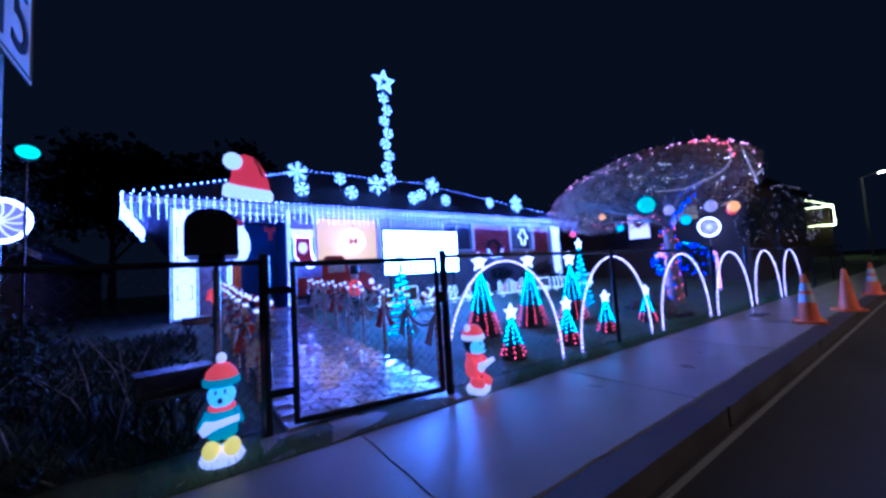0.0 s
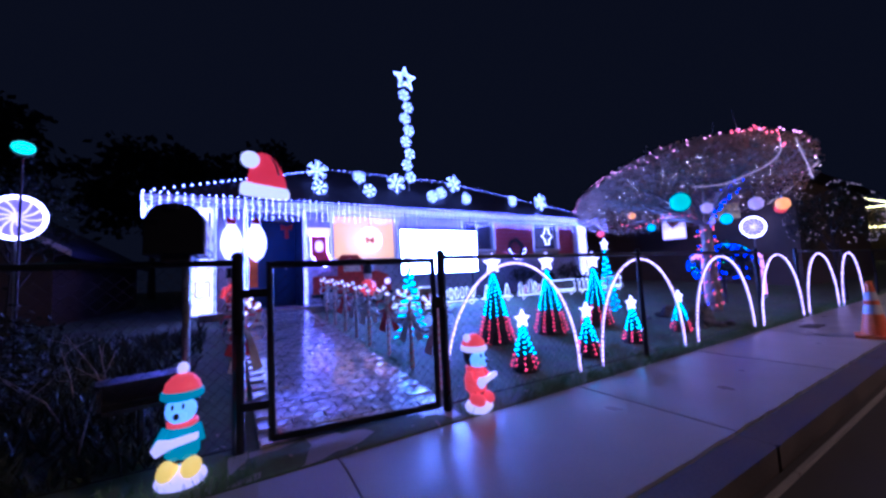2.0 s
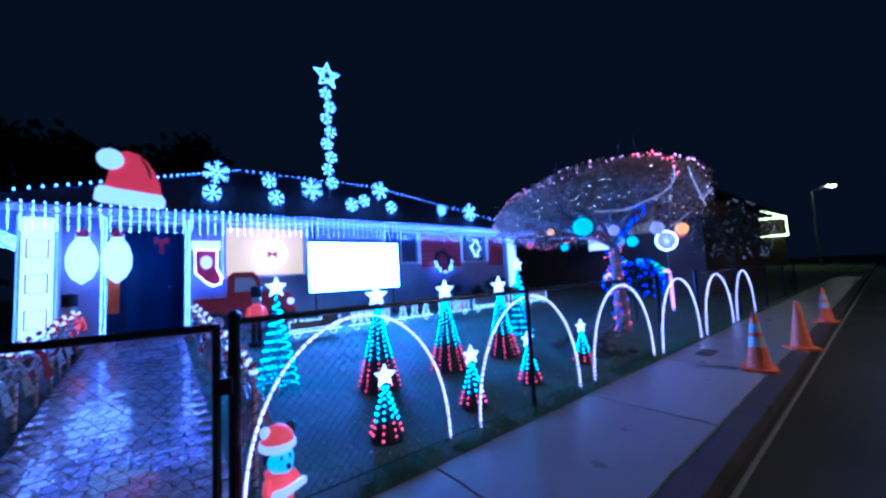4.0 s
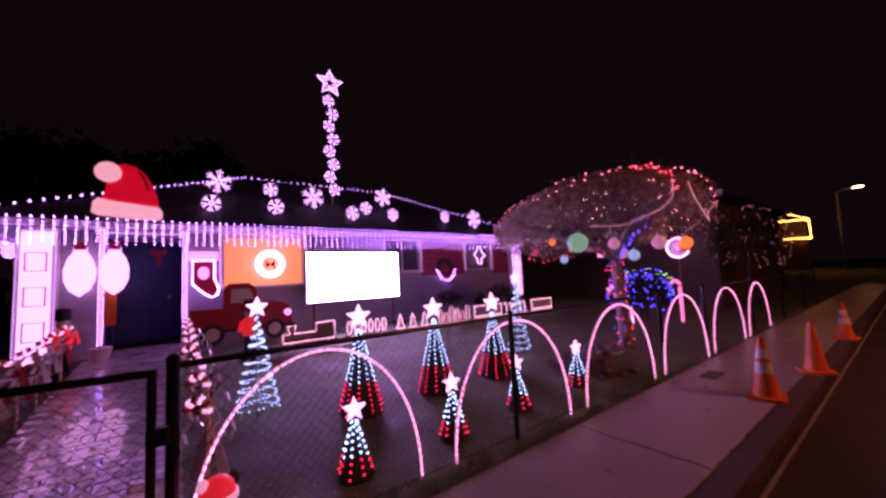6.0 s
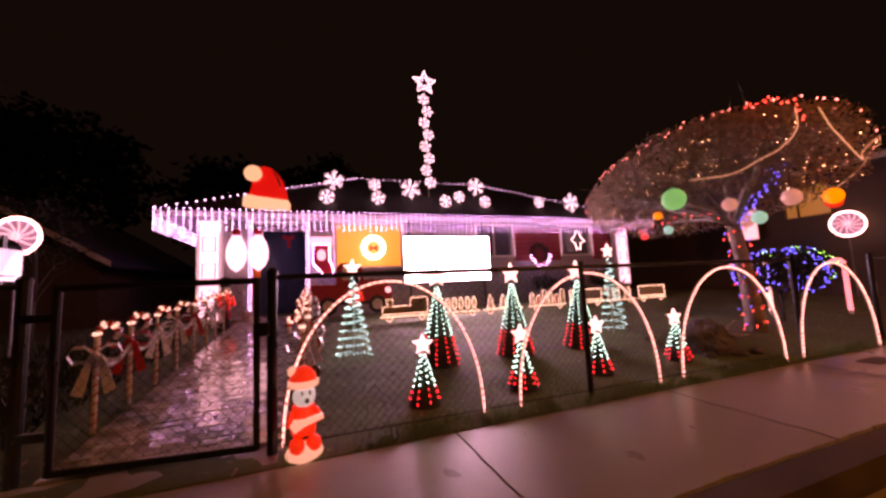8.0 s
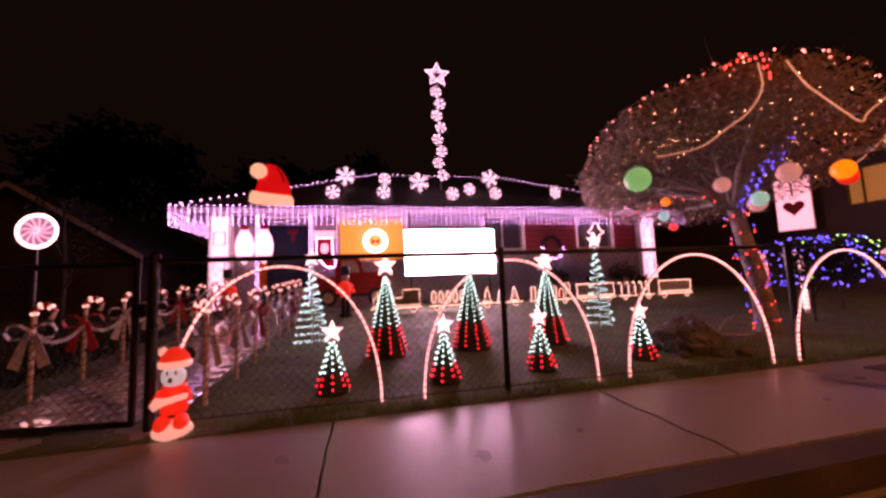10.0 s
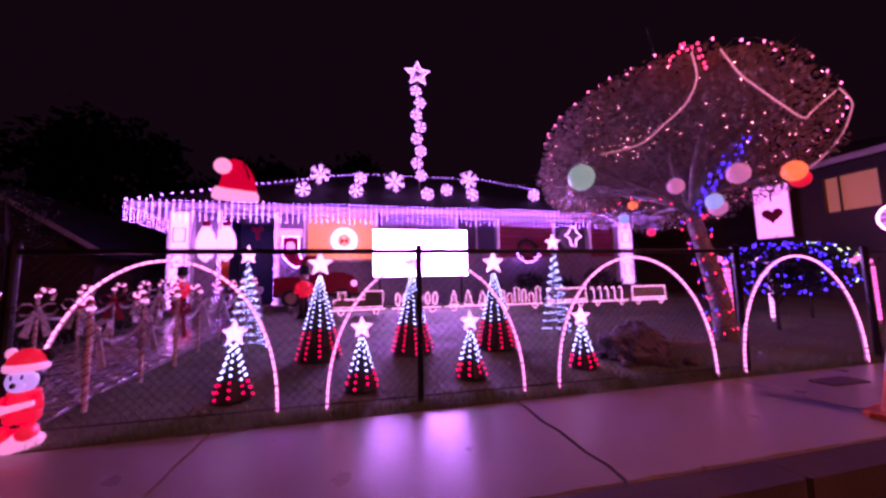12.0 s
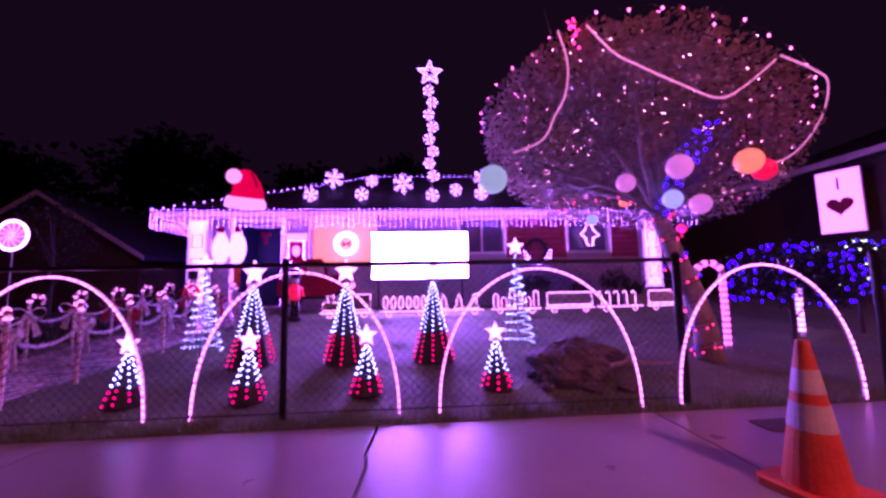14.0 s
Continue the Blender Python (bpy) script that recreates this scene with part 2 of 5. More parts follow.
        return self.add(verts, faces)

    def board(self, outline, thick, at=(0, 0, 0), turn=None):
        """A flat cut-out in the xz plane, thick in y."""
        at, n = Vector(at), len(outline)
        pts = [Vector((x, y, z)) for y in (-thick / 2, thick / 2) for x, z in outline]
        if turn:
            pts = [turn @ p for p in pts]
        faces = [tuple(range(n)), tuple(range(2 * n - 1, n - 1, -1))] + [((i + 1) % n, i, n + i, n + (i + 1) % n) for i in range(n)]
        return self.add([p + at for p in pts], faces)

    def mesh(self, name, mats):
        me = bpy.data.meshes.new(name)
        me.from_pydata(self.v, [], self.f)
        for m in mats:
            me.materials.append(m)
        if len(mats) > 1:
            me.polygons.foreach_set("material_index", self.m)
        me.update()
        return me


def part(name, shape, mats, parent=None, label="", smooth=False, at=None):
    """One mesh object, under a thing or a part."""
    me = shape.mesh(name, mats if isinstance(mats, (list, tuple)) else [mats]) if isinstance(shape, Shape) else shape
    if smooth:
        me.polygons.foreach_set("use_smooth", [True] * len(me.polygons))
    ob = new(name, me)
    if parent:
        ob.parent = parent
    if at is not None:
        ob.matrix_basis = at if isinstance(at, Matrix) else Matrix.Translation(at)
    if label:
        tagged(ob, label)
    return ob


def thing(name, label, category, at=(0, 0, 0), group="", kind=""):
    ob = new(name)
    ob.matrix_basis = at if isinstance(at, Matrix) else Matrix.Translation(at)
    return tagged(ob, label, category, group, kind)


def setting(name, shape, mats, label, category):
    return tagged(part(name, shape, mats), label, category, kind="structure")


def disc(cx, cz, r, n=24, sx=1.0, sz=1.0):
    return [(cx + sx * r * math.cos(2 * math.pi * i / n), cz + sz * r * math.sin(2 * math.pi * i / n)) for i in range(n)]


def star_outline(r, inner=0.45, points=5):
    return [((r if i % 2 == 0 else r * inner) * math.sin(math.pi * i / points), (r if i % 2 == 0 else r * inner) * math.cos(math.pi * i / points)) for i in range(2 * points)]


# ---- ground, road, pavement ----
FENCE_Y = 0.60


def ground_z(x, y):
    """The height of the yard: nearly level at the fence, rising to the house."""
    if y < 0.3:
        return -0.02
    return 0.005 + 0.056 * min(y - 0.3, 7.2)


def axis(lo, hi, fine_lo, fine_hi, step, far):
    a, out = fine_lo, []
    while a < fine_hi:
        out.append(a)
        a += step
    out.append(fine_hi)
    left, right, d = [], [], step * 3
    p = fine_lo - d
    while p > lo:
        left.append(p)
        d *= far
        p -= d
    left.append(lo)
    d, p = step * 3, fine_hi + step * 3
    while p < hi:
        right.append(p)
        d *= far
        p += d
    right.append(hi)
    return left[::-1] + out + right


def terrain():
    xs, ys = axis(-400, 500, -6, 17, 0.16, 1.5), axis(-300, 500, 0.34, 9, 0.16, 1.5)
    ys = sorted(ys + [0.30, 0.318, -0.99, -1.01])
    sh = Shape()
    verts = []
    for y in ys:
        for x in xs:
            z = ground_z(x, y)
            if 0.25 < y < 0.31:
                z = -0.06
            if y >= 0.33:
                z += min(1, (y - 0.3) * 2) * 0.03 * noise.noise((x * 1.7, y * 1.7, 0)) + 0.012 * noise.noise((x * 7, y * 7, 3))
            if y < -1.0:
                z = -0.16
            verts.append((x, y, z))
    w = len(xs)
    sh.add(verts, [(j * w + i, j * w + i + 1, (j + 1) * w + i + 1, (j + 1) * w + i) for j in range(len(ys) - 1) for i in range(w - 1)])
    setting("ground", sh, LAWN, "patchy damp lawn and bare soil of the front yard", "ground")


terrain()
setting("road", Shape().box((40, -31.09, -0.145), (700, 60, 0.03)), ASPHALT, "dark wet asphalt street beside the kerb", "road")
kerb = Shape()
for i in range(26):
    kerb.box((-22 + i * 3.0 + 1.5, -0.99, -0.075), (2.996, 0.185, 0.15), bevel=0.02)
setting("kerb", kerb, DARK_BROWN, "low dark brown concrete kerb along the street", "kerb")
gutter = Shape()
for i in range(26):
    gutter.box((-22 + i * 3.0 + 1.5, -1.150, -0.124), (2.996, 0.024, 0.026), bevel=0.01)
setting("gutter", gutter, CONCRETE, "thin pale concrete gutter lip at the foot of the kerb", "gutter")
pavement = thing("pavement", "wet grey concrete pavement with cracked slabs", "pavement", kind="structure")
def joint(i):
    """The broken line between two slabs, from kerb to lawn."""
    x, worn = -13.0 + i * 2.15, 0.05 if i == 8 else 0.012
    return [(x + worn * noise.noise((i * 3.1, k * 0.9, 2)), -0.872 + 1.187 * k / 8) for k in range(9)]


for i in range(22):
    sl, gap = Shape(), 0.010 if i in (7, 8) else 0.005
    lft, rgt = joint(i), joint(i + 1)
    ragged = [(x0 + (x1 - x0) * k / 30, -0.872 + 0.016 * noise.noise((i * 5 + k * 0.45, 1, 7)) + 0.01 * noise.noise((i * 31 + k * 1.9, 4, 2))) for x0, x1 in ((rgt[0][0] - gap, lft[0][0] + gap),) for k in range(1, 30)]
    edge = [(x + (0.012 if i == 8 else gap), y) for x, y in lft] + [(x - gap, y) for x, y in rgt[::-1]] + ragged
    n = len(edge)
    sl.add([(x, y, z) for z in (-0.12, 0.0) for x, y in edge], [tuple(range(n, 2 * n))[::-1]] + [((k + 1) % n, k, n + k, n + (k + 1) % n) for k in range(n)])
    part("slab", sl, CONCRETE, pavement)

apron = Shape().add([(-0.66, 0.322, 0.004), (0.84, 0.322, 0.004), (0.84, 0.66, 0.028), (-0.66, 0.66, 0.028), (-0.66, 0.322, -0.1), (0.84, 0.322, -0.1), (0.84, 0.66, -0.1), (-0.66, 0.66, -0.1)],
                    [(0, 1, 2, 3), (0, 4, 5, 1), (1, 5, 6, 2), (2, 6, 7, 3), (3, 7, 4, 0)])
part("slab", apron, CONCRETE, pavement)
cover = thing("utility_cover", "dark metal utility cover set in the pavement", "utility cover", at=(7.1, -0.03, 0.0))
part("plate", Shape().box((0, 0, 0.003), (0.45, 0.20, 0.010), bevel=0.02), DARK_BROWN, cover)

# ---- brick-laid front path ----
path = thing("front_path", "wet stone-paved front path running from the gate to the porch", "path", kind="structure")
bed = Shape()
bed.add([(-0.49, 0.66, 0.032), (0.86, 0.66, 0.032), (0.86, 7.0, 0.50), (-0.49, 7.0, 0.50), (-0.49, 0.66, -0.1), (0.86, 0.66, -0.1), (0.86, 7.0, -0.1), (-0.49, 7.0, -0.1)],
        [(0, 1, 2, 3), (0, 4, 5, 1), (1, 5, 6, 2), (2, 6, 7, 3), (3, 7, 4, 0)])
part("path_bed", bed, PATHBED, path)


def slope_matrix(x, y, turn=0.0, lift=0.0):
    return Matrix.Translation((x, y, 0.008 + 0.0738 * (y - 0.3) + lift)) @ Matrix.Rotation(math.atan(0.0735), 4, "X") @ Matrix.Rotation(turn, 4, "Z")


# ---- house ----
house = thing("house", "single-storey house with hip roof, stucco walls and white trim", "house")
X0, X1, FRONT, BACK, FLOOR, TOP = -1.42, 11.72, 7.50, 18.9, 0.50, 2.98
openings = [(-0.30, 0.92, FLOOR, 2.75), (1.68, 3.42, 1.66, 2.80), (5.80, 6.98, 1.90, 2.82), (8.92, 10.08, 1.90, 2.82)]


def wall_with_openings(x0, x1, z0, z1, y, thick, holes):
    """A wall that is thick, with openings cut right through it."""
    sh = Shape()
    xs = sorted({x0, x1, *[h[0] for h in holes], *[h[1] for h in holes]})
    zs = sorted({z0, z1, *[h[2] for h in holes], *[h[3] for h in holes]})
    nx, nz = len(xs), len(zs)
    def solid(i, k):
        if not (0 <= i < nx - 1 and 0 <= k < nz - 1):
            return False
        cx, cz = (xs[i] + xs[i + 1]) / 2, (zs[k] + zs[k + 1]) / 2
        return not any(h[0] < cx < h[1] and h[2] < cz < h[3] for h in holes)
    def vid(i, k, s):
        return s * nx * nz + k * nx + i
    faces = []
    for i in range(nx - 1):
        for k in range(nz - 1):
            if not solid(i, k):
                continue
            f = [vid(i, k, 0), vid(i + 1, k, 0), vid(i + 1, k + 1, 0), vid(i, k + 1, 0)]
            r = [q + nx * nz for q in f]
            faces += [tuple(f), tuple(reversed(r))]
            for (di, dk), (p, q) in (((0, -1), (0, 1)), ((1, 0), (1, 2)), ((0, 1), (2, 3)), ((-1, 0), (3, 0))):
                if not solid(i + di, k + dk):
                    faces.append((f[q], f[p], r[p], r[q]))
    sh.add([(x, y + s * thick, z) for s in (0, 1) for z in zs for x in xs], faces)
    return sh


part("front_wall", wall_with_openings(X0, X1, 0.2, TOP, FRONT, 0.2, openings), STUCCO, house)
for nm, c, size in (("side_wall", (X0 + 0.1, 13.3, 1.6), (0.2, 11.2, 2.8)), ("side_wall", (X1 - 0.1, 13.3, 1.6), (0.2, 11.2, 2.8)), ("back_wall", ((X0 + X1) / 2, BACK, 1.6), (X1 - X0, 0.2, 2.8))):
    part(nm, Shape().box(c, size), STUCCO, house)
for i in range(7):
    z = 1.72 + i * 0.155
    for a, b in ((7.06, 8.84), (10.16, 11.0)):
        part("siding_board", Shape().box(((a + b) / 2, FRONT - 0.012, z + 0.07), (b - a, 0.02, 0.148)), SIDING, house, "red-painted siding board")
EL, ER, EF, EB, EZ = -2.11, 12.37, 6.92, 19.5, 2.98
RL, RR, RY, RZ = 2.9, 8.7, 13.2, 5.80
roof = Shape()
roof.add([(EL, EF, EZ), (ER, EF, EZ), (ER, EB, EZ), (EL, EB, EZ), (RL, RY, RZ), (RR, RY, RZ)],
         [(0, 1, 5, 4), (1, 2, 5), (2, 3, 4, 5), (3, 0, 4)])
part("roof", roof, SHINGLE, house, "dark shingled hip roof")
part("soffit", Shape().box(((EL + ER) / 2, (EF + EB) / 2, EZ - 0.09), (ER - EL - 0.06, EB - EF - 0.06, 0.03)), WHITE_PAINT, house, "white soffit under the eaves")
part("fascia", Shape().box(((EL + ER) / 2, EF + 0.012, EZ - 0.06), (ER - EL, 0.025, 0.14)), WHITE_PAINT, house, "white fascia board")
part("fascia", Shape().box((EL + 0.012, (EF + EB) / 2, EZ - 0.06), (0.025, EB - EF - 0.06, 0.14)), WHITE_PAINT, house, "white fascia board")
part("fascia", Shape().box((ER - 0.012, (EF + EB) / 2, EZ - 0.06), (0.025, EB - EF - 0.06, 0.14)), WHITE_PAINT, house, "white fascia board")
part("porch_slab", Shape().box((0.1, 7.24, 0.40), (2.6, 0.9, 0.24), bevel=0.03), CONCRETE, house, "concrete porch slab")
# entry recess
part("recess_wall", Shape().box((-0.36, 8.2, 1.65), (0.1, 1.2, 2.3)), BLUE_DOOR, house)
part("recess_wall", Shape().box((0.98, 8.2, 1.65), (0.1, 1.2, 2.3)), BLUE_DOOR, house)
part("recess_back", Shape().box((0.31, 8.85, 1.65), (1.44, 0.1, 2.3)), BLUE_DOOR, house)
part("recess_ceiling", Shape().box((0.31, 8.25, 2.86), (1.44, 1.3, 0.06)), WHITE_PAINT, house)
door = part("front_door", Shape().box((0.31, 8.775, 1.52), (0.92, 0.045, 2.03)), BLUE_DOOR, house, "dark blue panelled front door")
for zc, hh in ((1.0, 0.7), (1.95, 0.8)):
    for xc in (0.10, 0.52):
        part("door_panel", Shape().box((xc, 8.748, zc), (0.30, 0.012, hh), bevel=0.004), BLUE_DOOR, door)
part("door_knob", Shape().ball((0.68, 8.72, 1.5), 0.035), GALV, door)


def window(x0, x1, z0, z1, split, inner):
    w = part("window", Shape().box(((x0 + x1) / 2, FRONT + 0.12, (z0 + z1) / 2), (x1 - x0, 0.01, z1 - z0)), inner, house)
    t = 0.055
    for c, size in ((((x0 + x1) / 2, FRONT - 0.012, z1 + t / 2), (x1 - x0 + 2 * t, 0.05, t)), (((x0 + x1) / 2, FRONT - 0.02, z0 - t / 2), (x1 - x0 + 2 * t + 0.06, 0.08, t)),
                    ((x0 - t / 2, FRONT - 0.012, (z0 + z1) / 2), (t, 0.05, z1 - z0)), ((x1 + t / 2, FRONT - 0.012, (z0 + z1) / 2), (t, 0.05, z1 - z0))):
        part("window_frame", Shape().box(c, size), WHITE_PAINT, w, "white window frame")
    for k in range(1, split):
        xm = x0 + (x1 - x0) * k / split
        part("mullion", Shape().box((xm, FRONT + 0.06, (z0 + z1) / 2), (0.04, 0.05, z1 - z0)), WHITE_PAINT, w)
    return w


# Opaque pane; the unlit room's darkness is put into its colour.
DARK_PANE = material("pane painted as dim room", (0.10, 0.10, 0.13), 0.15, scale=2, fine=20, bump=0)
window(1.68, 3.42, 1.66, 2.80, 1, WARM)
window(5.80, 6.98, 1.90, 2.82, 2, DARK_PANE)
window(8.92, 10.08, 1.90, 2.82, 1, DARK_PANE)

LED_EDGE = glow("opening edge light", (0.62, 0.50, 1.0), 0.9)
for x0, x1, z0, z1 in openings:
    e = 0.075
    t = thing("opening_lights", "white LED rope light framing an opening in the house wall", "rope light", at=(x0, FRONT - 0.05, z0), group="rope lights round the openings")
    w, h = x1 - x0, z1 - z0
    low = 0.0 if z0 == FLOOR else -e
    for p, q in (((-e, 0, low), (-e, 0, h + e)), ((-e, 0, h + e), (w + e, 0, h + e)), ((w + e, 0, h + e), (w + e, 0, low))):
        part("rope_run", Shape().tube([p, q], 0.010, 6), LED_EDGE, t)

# ---- lights on the eaves and roof ----
def icicle_string(a, b, name_label):
    a, b = Vector(a), Vector(b)
    n = int((b - a).length / 0.135)
    t = thing("icicle_lights", name_label, "string lights", at=a, group="icicle lights on the eaves")
    part("cable", Shape().tube([Vector((0, 0, 0)), b - a], 0.006, 5), BLACK_PLASTIC, t)
    top, strands = Shape(), Shape()
    for i in range(n + 1):
        p = (b - a) * (i / n)
        top.bead(p + Vector((0, -0.015, 0.025)), 0.011, 1.5)
        for j in range(1, 8 - (i % 5 == 3)):
            strands.bead(p + Vector((rng.uniform(-0.005, 0.005), -0.01, -0.062 * j)), 0.0095, 1.6)
    tagged(part("top_bulbs", top, ICE, t), kind="stuff")
    tagged(part("hanging_bulbs", strands, ICE, t, "rows of hanging white LED icicles"), kind="stuff")
    return t


icicle_string((EL, EF - 0.03, EZ), (ER, EF - 0.03, EZ), "white LED icicle lights hanging along the front eave")
icicle_string((EL - 0.03, EF + 0.1, EZ), (EL - 0.03, EF + 4.0, EZ), "white LED icicle lights along the side eave")


def bulb_line(pts, step, r, mat, label, group="", sag=0.0, category="string lights"):
    t = thing("string_lights", label, category, at=pts[0], group=group)
    o = Vector(pts[0])
    sh, cable = Shape(), []
    for a, b in zip(pts, pts[1:]):
        a, b = Vector(a) - o, Vector(b) - o
        n = max(1, int((b - a).length / step))
        for i in range(n + 1):
            f = i / n
            p = a.lerp(b, f) - Vector((0, 0, sag * 4 * f * (1 - f)))
            cable.append(p)
            if i < n:
                sh.bead(p + Vector((0, 0, 0.02)), r, 1.4)
    part("cable", Shape().tube(cable, 0.005, 4), BLACK_PLASTIC, t)
    tagged(part("bulbs", sh, mat, t), kind="stuff")
    return t


bulb_line([(EL, EF, EZ + 0.03), (RL, RY, RZ + 0.03), (RR, RY, RZ + 0.03), (ER, EF, EZ + 0.03)], 0.24, 0.02, ICE_ROOF, "white bulbs strung along the roof hips and ridge")


def roof_z(y):
    return EZ + (RZ - EZ) / (RY - EF) * (y - EF)


def snowflake(r, big):
    """A snowflake of lit tubes in the xz plane, on a short stake."""
    t = thing("snowflake_light", "glowing white snowflake light standing on the roof", "snowflake light", group="snowflakes on the roof")
    arm = Shape()
    lw = 0.012 if big else 0.011
    arm.tube([(0, 0, r * 0.18), (0, 0, r)], lw, 5)
    if big:
        arm.tube([(-0.26 * r, 0, 0.86 * r), (0, 0, 0.60 * r), (0.26 * r, 0, 0.86 * r)], lw * 0.9, 5)
        arm.tube([(-0.20 * r, 0, 0.52 * r), (0, 0, 0.34 * r), (0.20 * r, 0, 0.52 * r)], lw * 0.9, 5)
    else:
        arm.tube([(-0.30 * r, 0, 0.95 * r), (0, 0, 0.52 * r), (0.30 * r, 0, 0.95 * r)], lw, 5)
    me = arm.mesh("arm", [FLAKE])
    for k in range(6):
        part("arm", me, None, t, at=Matrix.Rotation(k * math.pi / 3, 4, "Y"))
    part("hub", Shape().tube([(r * 0.2 * math.cos(a * math.pi / 6), 0, r * 0.2 * math.sin(a * math.pi / 6)) for a in range(12)], lw, 5, closed=True), FLAKE, t)
    return t


flake_big, flake_small = snowflake(0.34, True), snowflake(0.20, False)
spots_big = [(1.75, 9.66, 4.66), (6.83, 9.50, 4.65), (4.12, 8.82, 4.25), (9.62, 7.72, 3.73)]
spots_small = [(1.47, 8.0, 3.68), (2.92, 8.08, 3.72), (3.05, 9.4, 4.50), (5.02, 8.0, 3.68), (5.82, 8.77, 4.04), (6.53, 8.25, 3.78), (8.69, 8.26, 3.84)]
for proto, spots, r in ((flake_big, spots_big, 0.34), (flake_small, spots_small, 0.20)):
    for i, (x, y, z) in enumerate(spots):
        f = proto if i == 0 else copy_thing(proto, Matrix())
        f.matrix_basis = Matrix.Translation((x, y, z)) @ Matrix.Rotation(rng.uniform(-0.2, 0.2), 4, "Y")
        gap = z - roof_z(y)
        part("stake", Shape().tube([(0, 0.03, 0.1 - r), (0, 0.03, -gap - 0.05)], 0.012, 5), GALV, f)

# mast of small flakes with a star on top
mast = thing("star_mast", "tall roof mast of white snowflake lights topped with a star", "light mast", at=(5.09, 9.82, 4.2))
part("mast_pole", Shape().tube([(0, 0.05, 0), (0, 0.05, 4.45)], 0.02, 6), GALV, mast)
flake_me = Shape()
for k in range(6):
    a = k * math.pi / 3 + 0.2
    d, s = Vector((math.sin(a), 0, math.cos(a))), Vector((math.cos(a), 0, -math.sin(a)))
    flake_me.tube([d * 0.05, d * 0.20], 0.015, 5)
    flake_me.tube([d * 0.19 - s * 0.055, d * 0.12, d * 0.19 + s * 0.055], 0.013, 5)
flake_me = flake_me.mesh("mast_flake", [FLAKE])
for k in range(8):
    part("mast_flake", flake_me, None, mast, at=Matrix.Translation((0.07 * (-1) ** k, 0, 0.62 + k * 0.452)) @ Matrix.Rotation(k * 0.4, 4, "Y"))
so = star_outline(0.46)
part("star", Shape().tube([(x, 0, z) for x, z in so], 0.028, 6, closed=True), FLAKE, mast, "glowing white five-pointed star", at=(0, 0, 4.46))
part("star_inner", Shape().tube([(x * 0.55, 0, z * 0.55) for x, z in so], 0.016, 6, closed=True), FLAKE, mast, at=(0, 0, 4.46))

# red hat cut-out on the roof edge
hat = thing("hat_cutout", "large red and white Santa hat board on the roof edge", "roof decoration", at=(0.05, 7.11, 3.02))
cap = [(-0.45, 0.28), (0.45, 0.28), (0.42, 0.52), (0.34, 0.76), (0.22, 0.96), (0.08, 1.09), (-0.08, 1.13), (-0.22, 1.08), (-0.29, 0.98), (-0.33, 0.82), (-0.35, 0.62), (-0.40, 0.44)]
part("cap", Shape().board(cap, 0.04, (0.02, 0.02, 0.0)), HAT_RED, hat, "red cap board with a weak glow")
part("cap_fold", Shape().board([(0.10, 1.02), (0.20, 0.84), (0.26, 0.62), (0.30, 0.62), (0.25, 0.84), (0.15, 1.0)], 0.03, (0.02, -0.02, 0)), PINK_PAINT, hat, "pale pink highlight")
brim = [(-0.52, 0.14), (-0.50, 0.34), (-0.43, 0.42), (-0.2, 0.37), (0.0, 0.35), (0.25, 0.32), (0.47, 0.30), (0.53, 0.20), (0.52, 0.06), (0.43, 0.02), (0.15, 0.03), (-0.2, 0.07), (-0.43, 0.09)]
part("brim", Shape().board(brim, 0.05, (0, -0.015, 0)), HAT_WHITE, hat, "white furry brim with a weak glow")
part("pompom", Shape().board(disc(-0.30, 0.93, 0.195, 20), 0.06, (0, -0.02, 0)), HAT_WHITE, hat, "white pompom with a weak glow")
part("brace", Shape().tube([(0, 0.04, 0.5), (0, 0.5, 0.2)], 0.015, 5), WOOD, hat)

# ---- big bright panel under the eave ----
panel = thing("display_panel", "bright white LED display panel hung under the eave", "display panel", at=(4.625, 6.95, 1.79))
part("housing", Shape().box((0, 0.05, 0), (2.56, 0.07, 1.26), bevel=0.01), BLACK_PLASTIC, panel)
part("screen", Shape().box((0, 0.005, 0), (2.52, 0.02, 1.22)), PANEL, panel, "glowing white screen")
for x in (-1.1, 1.1):
    part("bracket", Shape().tube([(x, 0.07, 0.6), (x, 0.07, 1.12)], 0.02, 6), BLACK_METAL, panel)
    part("bracket", Shape().tube([(x, 0.05, -0.6), (x, 0.05, -1.33)], 0.02, 6), BLACK_METAL, panel)

# ---- porch columns ----
def column(x0, x1, z0, z1, label):
    t = thing("light_column", label, "light column", at=((x0 + x1) / 2, FRONT - 0.16, z0), group="lit columns at the house corners")
    w, h = x1 - x0, z1 - z0
    part("column_body", Shape().box((0, 0, h / 2), (w, 0.22, h), bevel=0.02), WHITE_PAINT, t)
    part("light_face", Shape().box((0, -0.122, h / 2), (w * 0.74, 0.012, h * 0.94)), COLUMN_FACE, t, "glowing pale face")
    for sx in (-1, 1):
        sh = Shape()
        for k in range(int(h / 0.06)):
            sh.bead((sx * w * 0.46, -0.125, 0.05 + k * 0.06), 0.012)
        tagged(part("edge_bulbs", sh, FLAKE, t), kind="stuff")
    for zf in (0.25, 0.5, 0.75):
        sh = Shape()
        sh.tube([(-w * 0.25, -0.14, h * zf - 0.16), (w * 0.25, -0.14, h * zf - 0.16), (w * 0.25, -0.14, h * zf + 0.16), (-w * 0.25, -0.14, h * zf + 0.16)], 0.014, 5, closed=True)
        part("outline", sh, RED_PLASTIC, t)
    return t


